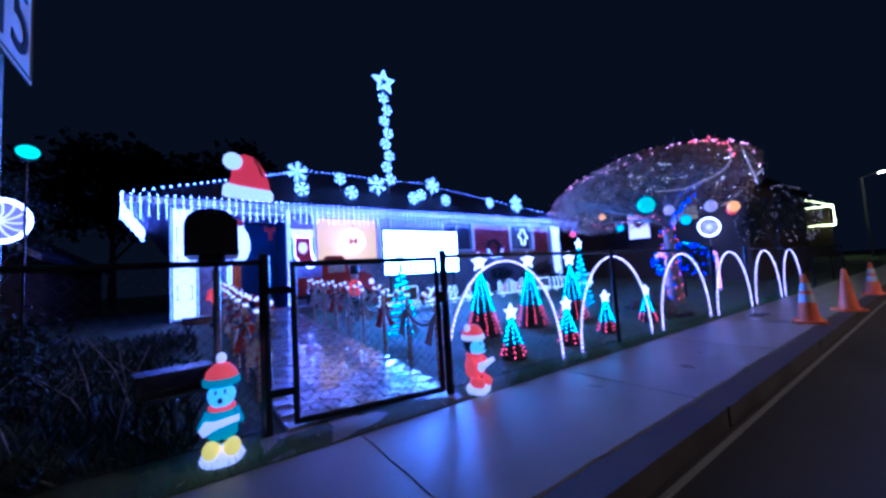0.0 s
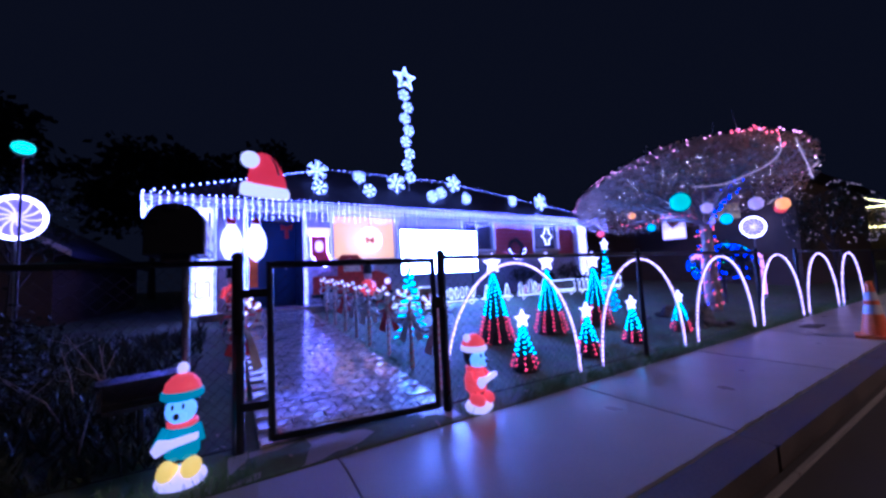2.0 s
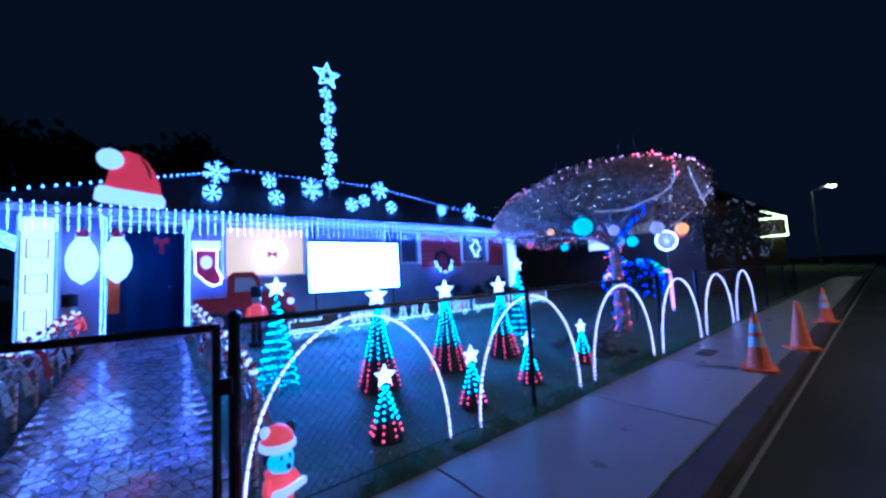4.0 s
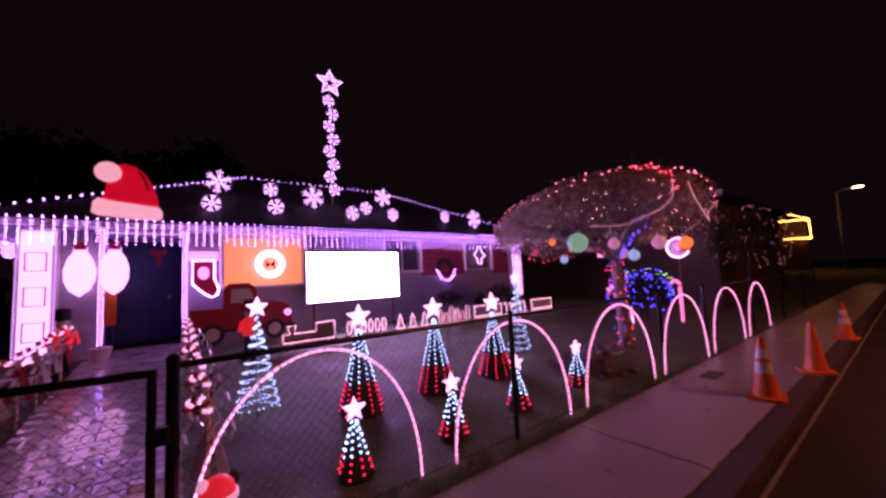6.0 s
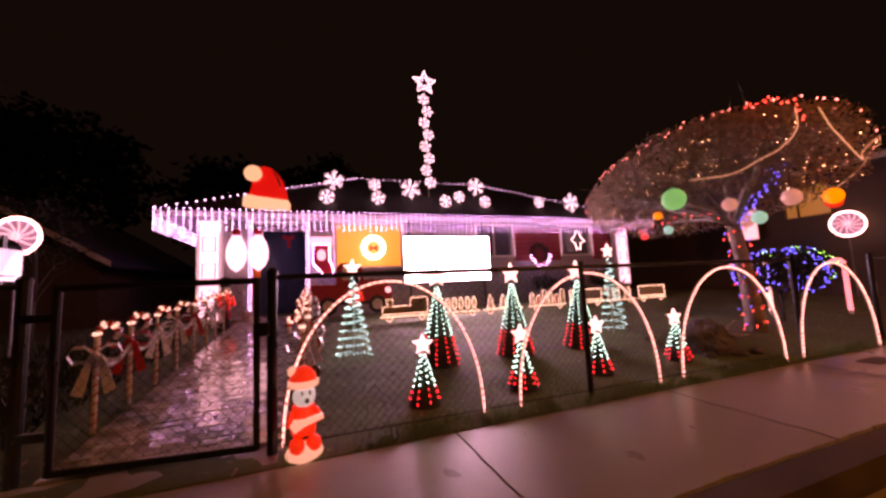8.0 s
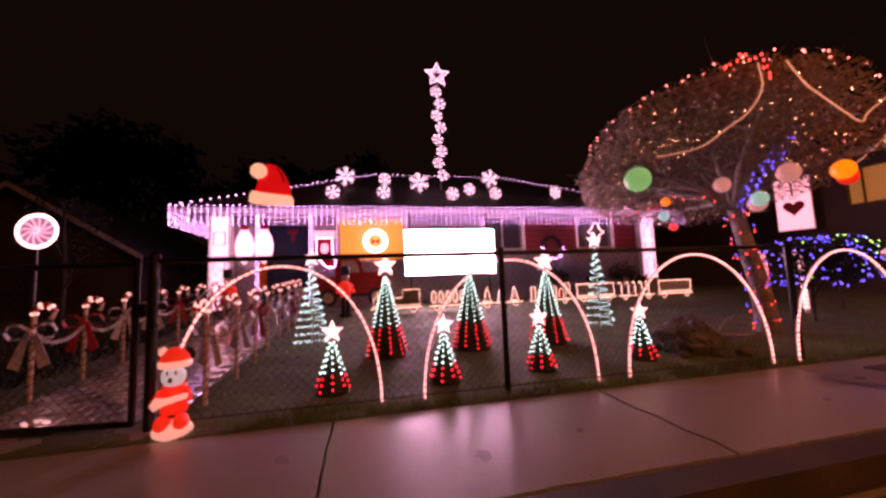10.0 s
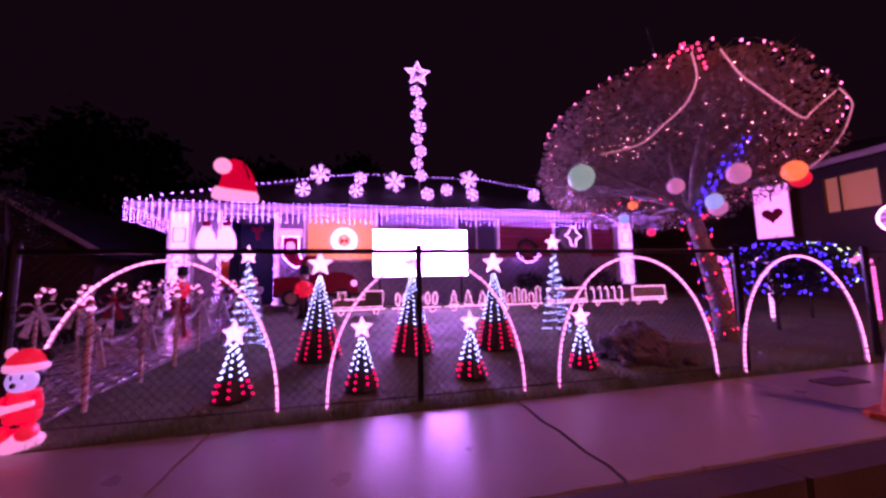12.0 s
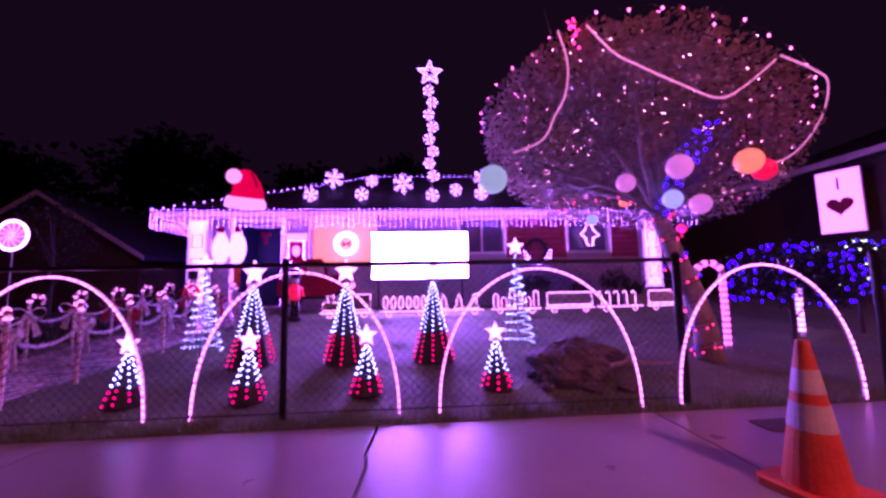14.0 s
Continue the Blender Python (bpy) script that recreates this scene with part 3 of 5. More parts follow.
column(-1.41, -0.90, 0.42, 2.86, "white corner column with a glowing face and red outlines")
column(10.98, 11.52, 0.80, 2.80, "white column panel with a glowing face at the house corner")


# posts beside the entry, with bulbs
for x in (-0.33, 0.95):
    t = thing("porch_post", "slim white porch post wrapped in white bulbs", "porch post", at=(x, FRONT - 0.14, 0.5), group="porch posts")
    part("post", Shape().box((0, 0, 1.2), (0.07, 0.07, 2.4), bevel=0.01), WHITE_PAINT, t)
    sh = Shape()
    for k in range(38):
        for sx in (-1, 1):
            sh.bead((sx * 0.03, -0.045, 0.06 + k * 0.062), 0.010)
    tagged(part("bulbs", sh, ICE, t), kind="stuff")

# ornament bulb cut-outs
for i, (x, y) in enumerate(((-0.62, 7.30), (-0.14, 7.2))):
    t = thing("ornament_board", "glowing white bulb-shaped ornament board", "ornament", at=(x, y, 2.02), group="bulb ornaments by the porch")
    out = [(0.09, 0.42), (0.10, 0.50), (-0.10, 0.50), (-0.09, 0.42), (-0.17, 0.28), (-0.22, 0.08), (-0.21, -0.12), (-0.14, -0.30), (0, -0.42), (0.14, -0.30), (0.21, -0.12), (0.22, 0.08), (0.17, 0.28)]
    part("board", Shape().board(out, 0.02), ORN, t, "glowing white face")
    part("socket", Shape().board([(-0.09, 0.45), (0.09, 0.45), (0.08, 0.60), (-0.08, 0.60)], 0.03), RED_PLASTIC, t)
    part("hanger", Shape().tube([(0, 0, 0.58), (0, 0, 0.87)], 0.006, 4), BLACK_PLASTIC, t)

towel = thing("porch_banner", "narrow orange banner hanging beside the porch post", "banner", at=(-0.19, 7.33, 1.36))
part("cloth", Shape().box((0, 0, 0), (0.17, 0.01, 0.66)), ORANGE, towel)
part("rod", Shape().tube([(-0.1, 0, 0.335), (0.1, 0, 0.335)], 0.01, 5), BLACK_METAL, towel)

hang = thing("hanging_bow", "small pink bow ornament hanging in the porch opening", "ornament", at=(0.52, 7.3, 2.42))
part("bow", Shape().board([(-0.13, 0.08), (0, 0.02), (0.13, 0.08), (0.12, -0.06), (0.04, -0.03), (0.05, -0.26), (-0.03, -0.26), (-0.04, -0.03), (-0.12, -0.06)], 0.02), RED, hang)
part("cord", Shape().tube([(0, 0, 0), (0, 0, 0.47)], 0.005, 4), BLACK_PLASTIC, hang)

# stocking board
stock = thing("stocking_board", "red stocking cut-out with white cuff and lit outline", "wall decoration", at=(1.29, 7.40, 1.95))
leg = [(-0.20, 0.30), (0.20, 0.30), (0.20, -0.12), (0.28, -0.30), (0.27, -0.44), (0.14, -0.50), (-0.02, -0.40), (-0.20, -0.20)]
part("leg", Shape().board(leg, 0.03), RED, stock)
part("cuff", Shape().board([(-0.27, 0.30), (0.27, 0.30), (0.27, 0.50), (-0.27, 0.50)], 0.05), SIGN, stock, "glowing white cuff")
part("emblem", Shape().board(disc(0, 0.03, 0.12, 14, 0.9, 1.2), 0.05), SIGN, stock)
part("outline", Shape().tube([(x, -0.03, z) for x, z in leg], 0.010, 5, closed=True), ICE, stock)

# ring of light inside the warm window
ring = thing("ring_wreath", "round white glowing wreath in front of the window", "wreath", at=(2.62, 7.34, 2.16))
part("ring", Shape().tube([(0.26 * math.cos(a * math.pi / 14), 0, 0.26 * math.sin(a * math.pi / 14)) for a in range(28)], 0.075, 8, closed=True), RING, ring)
part("bow", Shape().board([(-0.1, 0.08), (0, 0.0), (0.1, 0.08), (0.1, -0.1), (0, -0.02), (-0.1, -0.1)], 0.03), RED, ring)
part("hanger", Shape().tube([(0, 0, 0.3), (0, 0, 0.72)], 0.006, 4), BLACK_PLASTIC, ring)

# dark round wreath with lit lower half
wr = thing("green_wreath", "dark green round wreath with white lights along its lower half", "wreath", at=(7.92, 7.40, 1.92))
sh = Shape()
for k in range(420):
    a, rr = rng.uniform(0, 2 * math.pi), 0.30 + rng.gauss(0, 0.055)
    c = Vector((rr * math.cos(a), rng.uniform(-0.07, 0.05), rr * math.sin(a)))
    d = Vector((rng.uniform(-1, 1), rng.uniform(-1, 0.3), rng.uniform(-1, 1))).normalized() * 0.07
    w = d.cross(Vector((0.3, 1, 0.2))).normalized() * 0.012
    sh.add([c - w, c + w, c + d], [(0, 1, 2)])
part("needles", sh, DARK_LEAF, wr)
part("frame", Shape().tube([(0.30 * math.cos(a * math.pi / 12), 0.02, 0.30 * math.sin(a * math.pi / 12)) for a in range(24)], 0.03, 6, closed=True), DARK_LEAF, wr)
sh = Shape()
for k in range(46):
    a = math.pi * (1.02 + 0.96 * k / 45)
    rr = 0.36 + 0.05 * math.sin(k * 1.7)
    sh.bead((rr * math.cos(a), -0.09, rr * math.sin(a)), 0.014)
part("bulbs", sh, ICE, wr)
part("bow", Shape().board([(-0.14, 0.10), (0, 0.02), (0.14, 0.10), (0.14, -0.1), (0, -0.02), (-0.14, -0.1)], 0.03, (0, -0.1, -0.28)), RED, wr)

# small figure light in the last window: plain lit outline
fig = thing("window_light", "white lit outline ornament in the window", "window ornament", at=(9.5, 7.42, 2.36))
part("outline", Shape().tube([(-0.05, 0, 0.30), (0.10, 0, 0.28), (0.14, 0, 0.12), (0.30, 0, -0.02), (0.12, 0, -0.1), (0.1, 0, -0.32), (-0.06, 0, -0.3), (-0.1, 0, -0.1), (-0.26, 0, 0.02), (-0.12, 0, 0.12)], 0.018, 5, closed=True), RING, fig)
part("cord", Shape().tube([(0.02, 0, 0.3), (0.02, 0, 0.46)], 0.005, 4), BLACK_PLASTIC, fig)

# truck cut-out
truck = thing("truck_cutout", "red pickup truck cut-out board with black wheels beside the porch", "yard cut-out", at=(2.0, 6.85, 0.46))
body = [(-0.98, 0.28), (-0.98, 0.74), (-0.40, 0.74), (-0.38, 1.16), (-0.28, 1.26), (0.10, 1.26), (0.22, 1.14), (0.28, 0.84), (0.62, 0.84), (0.88, 0.74), (0.97, 0.56), (0.98, 0.28)]
part("body", Shape().board(body, 0.03), RED, truck)
part("cab_window", Shape().board([(-0.26, 0.84), (-0.24, 1.14), (0.08, 1.14), (0.16, 1.02), (0.18, 0.84)], 0.04), WHITE_PAINT, truck)
part("bumper", Shape().board([(-1.02, 0.24), (1.02, 0.24), (1.02, 0.32), (-1.02, 0.32)], 0.04), BLACK_PLASTIC, truck)
part("headlight", Shape().board(disc(0.88, 0.56, 0.08, 12), 0.05), SIGN, truck)
for x in (-0.58, 0.60):
    w = part("wheel", Shape().board(disc(x, 0.22, 0.22, 20), 0.05), BLACK_PLASTIC, truck)
    part("hubcap", Shape().board(disc(x, 0.22, 0.13, 16), 0.06), CREAM, w)

# ---- train of lit cut-outs along the house ----
def train_car(x, w, kind):
    y = 5.55
    t = thing("train_car_cutout", "wooden train car cut-out with white rope-light outline", "yard cut-out", at=(x, y, ground_z(x, y) + 0.02), group="train cut-outs along the flower bed")
    part("base_board", Shape().board([(-w / 2, 0.08), (w / 2, 0.08), (w / 2, 0.15), (-w / 2, 0.15)], 0.025), WOOD, t)
    part("base_light", Shape().tube([(-w / 2, -0.02, 0.115), (w / 2, -0.02, 0.115)], 0.013, 5), TRAIN, t, "white rope light")
    for sx in (-0.32, 0.32):
        wh = part("wheel", Shape().board(disc(sx * w, 0.075, 0.075, 14), 0.035), WOOD, t)
        part("wheel_light", Shape().tube([(sx * w + 0.06 * math.cos(a * 0.785), -0.025, 0.075 + 0.06 * math.sin(a * 0.785)) for a in range(8)], 0.009, 4, closed=True), TRAIN, wh)
    if kind == "engine":
        part("boiler", Shape().board([(-w * 0.45, 0.15), (-w * 0.45, 0.34), (w * 0.1, 0.34), (w * 0.1, 0.52), (w * 0.45, 0.52), (w * 0.45, 0.15)], 0.03), WOOD, t)
        part("funnel", Shape().board([(-w * 0.36, 0.34), (-w * 0.40, 0.50), (-w * 0.22, 0.50), (-w * 0.26, 0.34)], 0.03), WOOD, t)
        part("outline", Shape().tube([(-w * 0.45, -0.02, 0.17), (-w * 0.45, -0.02, 0.34), (-w * 0.34, -0.02, 0.34), (-w * 0.38, -0.02, 0.49), (-w * 0.24, -0.02, 0.49), (-w * 0.27, -0.02, 0.34), (w * 0.1, -0.02, 0.34), (w * 0.1, -0.02, 0.51), (w * 0.44, -0.02, 0.51), (w * 0.44, -0.02, 0.17)], 0.011, 5, closed=True), TRAIN, t)
    elif kind == "loops":
        for k in range(6):
            cx = (k - 2.5) * w / 6.6
            part("load", Shape().board(disc(cx, 0.31, 0.15, 14, 0.4, 1.0), 0.025), CREAM, t)
            part("load_light", Shape().tube([(cx + 0.055 * math.cos(a * 0.63), -0.02, 0.31 + 0.14 * math.sin(a * 0.63)) for a in range(10)], 0.010, 4, closed=True), TRAIN, t)
    elif kind == "trees":
        for k in range(3):
            cx = (k - 1) * w / 3.2
            zz = [(cx - 0.11, 0.15), (cx - 0.04, 0.30), (cx - 0.07, 0.30), (cx, 0.48), (cx + 0.07, 0.30), (cx + 0.04, 0.30), (cx + 0.11, 0.15)]
            part("load", Shape().board(zz, 0.025), CREAM, t)
            part("load_light", Shape().tube([(px, -0.02, pz) for px, pz in zz], 0.010, 4, closed=True), TRAIN, t)
    elif kind == "box":
        part("side_board", Shape().board([(-w * 0.47, 0.15), (w * 0.47, 0.15), (w * 0.47, 0.47), (-w * 0.47, 0.47)], 0.025), CREAM, t)
        part("outline", Shape().tube([(-w * 0.46, -0.02, 0.17), (w * 0.46, -0.02, 0.17), (w * 0.46, -0.02, 0.46), (-w * 0.46, -0.02, 0.46)], 0.013, 5, closed=True), TRAIN, t)
    elif kind == "canes":
        for k in range(5):
            cx = (k - 2.2) * w / 5.4
            hook = [(cx, -0.02, 0.15), (cx, -0.02, 0.40), (cx - 0.03, -0.02, 0.46), (cx - 0.07, -0.02, 0.46), (cx - 0.10, -0.02, 0.41)]
            part("load_light", Shape().tube(hook, 0.012, 5), TRAIN, t)
    else:
        for k in range(6):
            cx = (k - 2.5) * w / 6.2
            hh = (0.42, 0.34, 0.48)[k % 3]
            part("load", Shape().board([(cx - 0.06, 0.15), (cx + 0.06, 0.15), (cx + 0.06, hh), (cx, hh + 0.05), (cx - 0.06, hh)], 0.025), (CREAM, RED, WOOD)[k % 3], t)
            part("load_light", Shape().tube([(cx - 0.055, -0.02, 0.16), (cx - 0.055, -0.02, hh), (cx, -0.02, hh + 0.04), (cx + 0.055, -0.02, hh), (cx + 0.055, -0.02, 0.16)], 0.009, 4), TRAIN, t)


for x, w, k in ((3.0, 1.15, "engine"), (4.25, 1.1, "loops"), (5.45, 1.1, "trees"), (6.75, 1.15, "gifts"), (8.0, 1.15, "box"), (9.2, 1.1, "canes"), (10.4, 1.1, "box")):
    train_car(x, w, k)

# ---- lit arches along the pavement ----
def arch(x0, x1, y0, y1):
    mx, my, w = (x0 + x1) / 2, (y0 + y1) / 2, math.hypot(x1 - x0, y1 - y0)
    t = thing("light_arch", "white pipe arch wrapped with LED lights beside the pavement", "light arch",
              at=Matrix.Translation((mx, my, 0.0)) @ Matrix.Rotation(math.atan2(y1 - y0, x1 - x0), 4, "Z"), group="arches along the pavement")
    def at(a):
        return Vector((-math.cos(a) * w / 2, 0, 1.14 * math.sin(a) ** 0.92))
    path_pts = [at(math.pi * i / 40) for i in range(41)]
    part("pipe", Shape().tube([p + Vector((0, 0.006, -0.03 if i in (0, 40) else 0)) for i, p in enumerate(path_pts)], 0.011, 7), PVC, t)
    sh = Shape()
    pts = [at(math.pi * i / 400) for i in range(401)]
    acc, nxt = 0.0, 0.02
    for a, b in zip(pts, pts[1:]):
        acc += (b - a).length
        if acc >= nxt:
            d = (b - a).normalized() * 0.017
            c = b + Vector((0, -0.012, 0))
            sh.tube([c - d, c + d], 0.0085, 5)
            nxt += 0.05
    tagged(part("led_chain", sh, ARCH, t, "glowing white LED segments"), kind="stuff")


for i, (x0, x1, y0, y1) in enumerate(((0.86, 2.41, 0.63, 0.565), (2.76, 4.36, 0.555, 0.50), (4.68, 6.32, 0.49, 0.43), (6.65, 8.20, 0.42, 0.34), (8.6, 10.4, 0.36, 0.34), (10.75, 12.6, 0.34, 0.36))):
    arch(x0, x1, y0, y1)

# ---- cone-shaped light trees with stars ----
def light_tree(h, r, label, star_r, strands=9):
    t = thing("light_tree", label, "light tree", group="cone light trees on the lawn")
    part("pole", Shape().tube([(0, 0, -0.05), (0, 0, h)], 0.012, 6), GALV, t)
    part("base_ring", Shape().tube([(r * math.cos(a * math.pi / 10), r * math.sin(a * math.pi / 10), 0.015) for a in range(20)], 0.006, 5, closed=True), BLACK_METAL, t)
    part("mesh_cone", Shape().lathe((0, 0, 0), [(r * 0.93, 0.02), (r * 0.5, h * 0.44), (0.02, h * 0.93)], 12), DARK_CORE, t, "dark mesh cone inside the strands")
    n = int(h / 0.056)
    top, low = Vector((0.02, 0, h * 0.96)), Vector((r, 0, 0.03))
    kinds = []
    for phase in (0.1, 0.42, 0.74):
        sh = Shape()
        sh.slot = 2
        sh.tube([top, low], 0.004, 4)
        for j in range(n):
            f = (j + phase) / n
            sh.slot = 0 if f < 0.64 else 1
            sh.bead(top.lerp(low, f), 0.0105, 1.2)
        kinds.append(sh.mesh("strand", [TREE_TOP, TREE_LOW, BLACK_PLASTIC]))
    for k in range(strands):
        part("strand", kinds[(k * 2) % 3], None, t, at=Matrix.Rotation(2 * math.pi * k / strands + 0.2, 4, "Z"))
    part("star", Shape().board(star_outline(star_r), 0.03), STAR, t, "pale glowing five-pointed star", at=(0, 0, h + star_r * 0.72))
    return t


small = light_tree(0.46, 0.15, "small cone light tree with LED strands and a white star", 0.10, 8)
tall = light_tree(1.0, 0.26, "tall cone light tree with LED strands and a white star", 0.15, 10)
for proto, spots in ((small, ((2.0, 0.92), (3.02, 0.91), (4.04, 0.97), (5.25, 0.96))), (tall, ((2.55, 2.05), (3.64, 2.06), (4.71, 2.01)))):
    for i, (x, y) in enumerate(spots):
        f = proto if i == 0 else copy_thing(proto, Matrix())
        f.matrix_basis = Matrix.Translation((x, y, ground_z(x, y) - 0.01)) @ Matrix.Rotation(rng.uniform(0, 6), 4, "Z")
        st = [c for c in f.children if c.name.startswith("star")][0]
        st.matrix_basis = Matrix.Translation(st.matrix_basis.translation) @ Matrix.Rotation(-f.matrix_basis.to_euler().z - 0.15, 4, "Z")

# spiral-wound light trees
def spiral_tree(x, y, h, r, label):
    t = thing("spiral_tree", label, "light tree", at=(x, y, ground_z(x, y) - 0.01), group="spiral light trees")
    part("pole", Shape().tube([(0, 0, -0.04), (0, 0, h)], 0.014, 6), GALV, t)
    turns, n = 11, 330
    pts = [(r * (1 - f) ** 0.9 * math.cos(2 * math.pi * turns * f) + 0.0, r * (1 - f) ** 0.9 * math.sin(2 * math.pi * turns * f), 0.05 + f * (h - 0.08)) for f in (i / n for i in range(n + 1))]
    part("spiral_wire", Shape().tube(pts, 0.005, 4), GALV, t)
    sh = Shape()
    for i in range(0, n, 1):
        if rng.random() < 0.85:
            sh.bead(pts[i], 0.012)
    tagged(part("spiral_bulbs", sh, SPIRAL, t), kind="stuff")
    for k in range(5):
        a = 2 * math.pi * k / 5
        part("leg", Shape().tube([(r * math.cos(a), r * math.sin(a), 0.02), (0, 0, h)], 0.004, 4), GALV, t)
    part("star", Shape().board(star_outline(0.13), 0.03), STAR, t, "pale glowing star", at=(0, 0, h + 0.06))
    return t


spiral_tree(1.58, 2.76, 1.18, 0.24, "tall spiral light tree beside the front path")
spiral_tree(5.95, 2.62, 1.36, 0.22, "tall spiral light tree with a star near the garden rock")

eave_ball = thing("hanging_ball", "red glowing ball ornament hanging from the eave", "ball ornament", at=(11.85, 6.80, 2.42))
part("ball", Shape().ball((0, 0, 0), 0.13, 16), glow("red lit ball", (1.0, 0.08, 0.12), 0.7), eave_ball, smooth=True)
part("cord", Shape().tube([(0, 0, 0.12), (0, 0.1, 0.56)], 0.004, 4), BLACK_PLASTIC, eave_ball)
for x, w in ((8.9, 0.9), (10.3, 0.8)):
    pb = thing("planter_box", "grey wooden planter box with dark plants by the house", "planter box", at=(x, 6.75, ground_z(x, 6.75) - 0.01), group="planter boxes by the house")
    for yy in (-0.16, 0.16):
        part("side_board", Shape().box((0, yy, 0.15), (w, 0.025, 0.30)), STUCCO, pb)
    for xx in (-1, 1):
        part("end_board", Shape().box((xx * (w / 2 - 0.013), 0, 0.15), (0.025, 0.29, 0.30)), STUCCO, pb)
    part("soil", Shape().box((0, 0, 0.12), (w - 0.06, 0.28, 0.22)), LAWN, pb)
    for q in range(16):
        ang = rng.uniform(0, 6.28)
        part("blade", Shape().add([(rng.uniform(-w / 2.6, w / 2.6), 0, 0.22), (rng.uniform(-w / 2.6, w / 2.6), 0.02, 0.22), (rng.uniform(-w / 2, w / 2), 0.15 * math.sin(ang), rng.uniform(0.45, 0.75))], [(0, 1, 2)]), DARK_LEAF, pb)

# ---- chain-link fence and gate ----
def mesh_panel(x0, x1, z0, z1, step=0.072):
    sh = Shape()
    h = z1 - z0
    n = int((x1 - x0 + h) / step) + 1
    for k in range(n):
        s = x0 - h + k * step
        a, b = max(x0, s), min(x1, s + h)
        if b > a:
            sh.tube([(a, 0, z0 + a - s), (b, 0, z0 + b - s)], 0.0012, 3, caps=False)
            sh.tube([(a, 0.004, z1 - (a - s)), (b, 0.004, z1 - (b - s))], 0.0012, 3, caps=False)
    return sh


def fence_post(parent, x, h, r):
    p = part("post", Shape().tube([(x, 0, -0.05), (x, 0, h)], r, 10), BLACK_METAL, parent)
    part("post_cap", Shape().ball((x, 0, h + 0.01), r * 1.15, 10), BLACK_METAL, p)


def fence(name_label, x0, x1, posts, y0, y1):
    ang = math.atan2(y1 - y0, x1 - x0)
    t = thing("fence", name_label, "fence", at=Matrix.Translation((x0, y0, 0)) @ Matrix.Rotation(ang, 4, "Z"))
    L = math.hypot(x1 - x0, y1 - y0)
    for px, r in posts:
        fence_post(t, px - x0, 1.22, r)
    part("top_rail", Shape().tube([(0, 0, 1.20), (L, 0, 1.20)], 0.020, 8), BLACK_METAL, t)
    part("tension_wire", Shape().tube([(0, 0, 0.06), (L, 0, 0.06)], 0.004, 5), WIRE, t)
    part("chain_link", mesh_panel(0.0, L, 0.05, 1.19), WIRE, t, "black chain-link mesh")


fence("black chain-link fence with steel posts beside the lawn", 0.80, 6.72, ((0.80, 0.034), (3.47, 0.026), (6.72, 0.034)), 0.515, 0.445)
fence("black chain-link fence by the mailbox", -7.0, -0.60, ((-7.0, 0.03), (-3.6, 0.026), (-0.60, 0.036)), 0.86, 0.70)
fence("black chain-link fence beyond the driveway", 8.6, 20.0, ((8.6, 0.034), (11.6, 0.026), (14.6, 0.026), (17.6, 0.026), (20.0, 0.03)), 0.45, 0.42)
gate = thing("gate", "closed black chain-link gate across the front path", "gate", at=Matrix.Translation((-0.42, 0.655, 0)) @ Matrix.Rotation(-0.145, 4, "Z"))
for a, b, nm in (((0, 0, 0.07), (0, 0, 1.20), "stile"), ((1.14, 0, 0.07), (1.14, 0, 1.20), "stile"), ((0, 0, 1.18), (1.14, 0, 1.18), "rail"), ((0, 0, 0.08), (1.14, 0, 0.08), "rail")):
    part(nm, Shape().tube([a, b], 0.022, 8), BLACK_METAL, gate)
part("chain_link", mesh_panel(0.02, 1.12, 0.09, 1.17), WIRE, gate, "black chain-link mesh")
part("latch", Shape().box((1.17, 0, 0.85), (0.10, 0.05, 0.09), bevel=0.01), BLACK_METAL, gate)
for z in (0.3, 1.0):
    part("hinge", Shape().box((-0.09, 0.005, z), (0.17, 0.045, 0.05), bevel=0.01), BLACK_METAL, gate)

# ---- branches and leaves ----
def limb(sh, pts, r0, r1, n=7):
    k = len(pts)
    sh.tube(pts, [r0 + (r1 - r0) * i / (k - 1) for i in range(k)], n)


def leaves(sh, centre_list, count, spread, size, seed, inside=None, thin=None):
    g = random.Random(seed)
    for _ in range(count):
        c = Vector(g.choice(centre_list)) + Vector((g.gauss(0, spread), g.gauss(0, spread), g.gauss(0, spread * 0.8)))
        if inside and not inside(c):
            continue
        if thin and g.random() < thin(c):
            continue
        d = Vector((g.uniform(-1, 1), g.uniform(-1, 1), g.uniform(-1, 0.7))).normalized() * size * g.uniform(0.6, 1.3)
        w = d.cross(Vector((g.uniform(-1, 1), g.uniform(-1, 1), 1))).normalized() * size * 0.32
        sh.add([c - d * 0.5, c + w, c + d * 0.5, c - w], [(0, 1, 2, 3)])


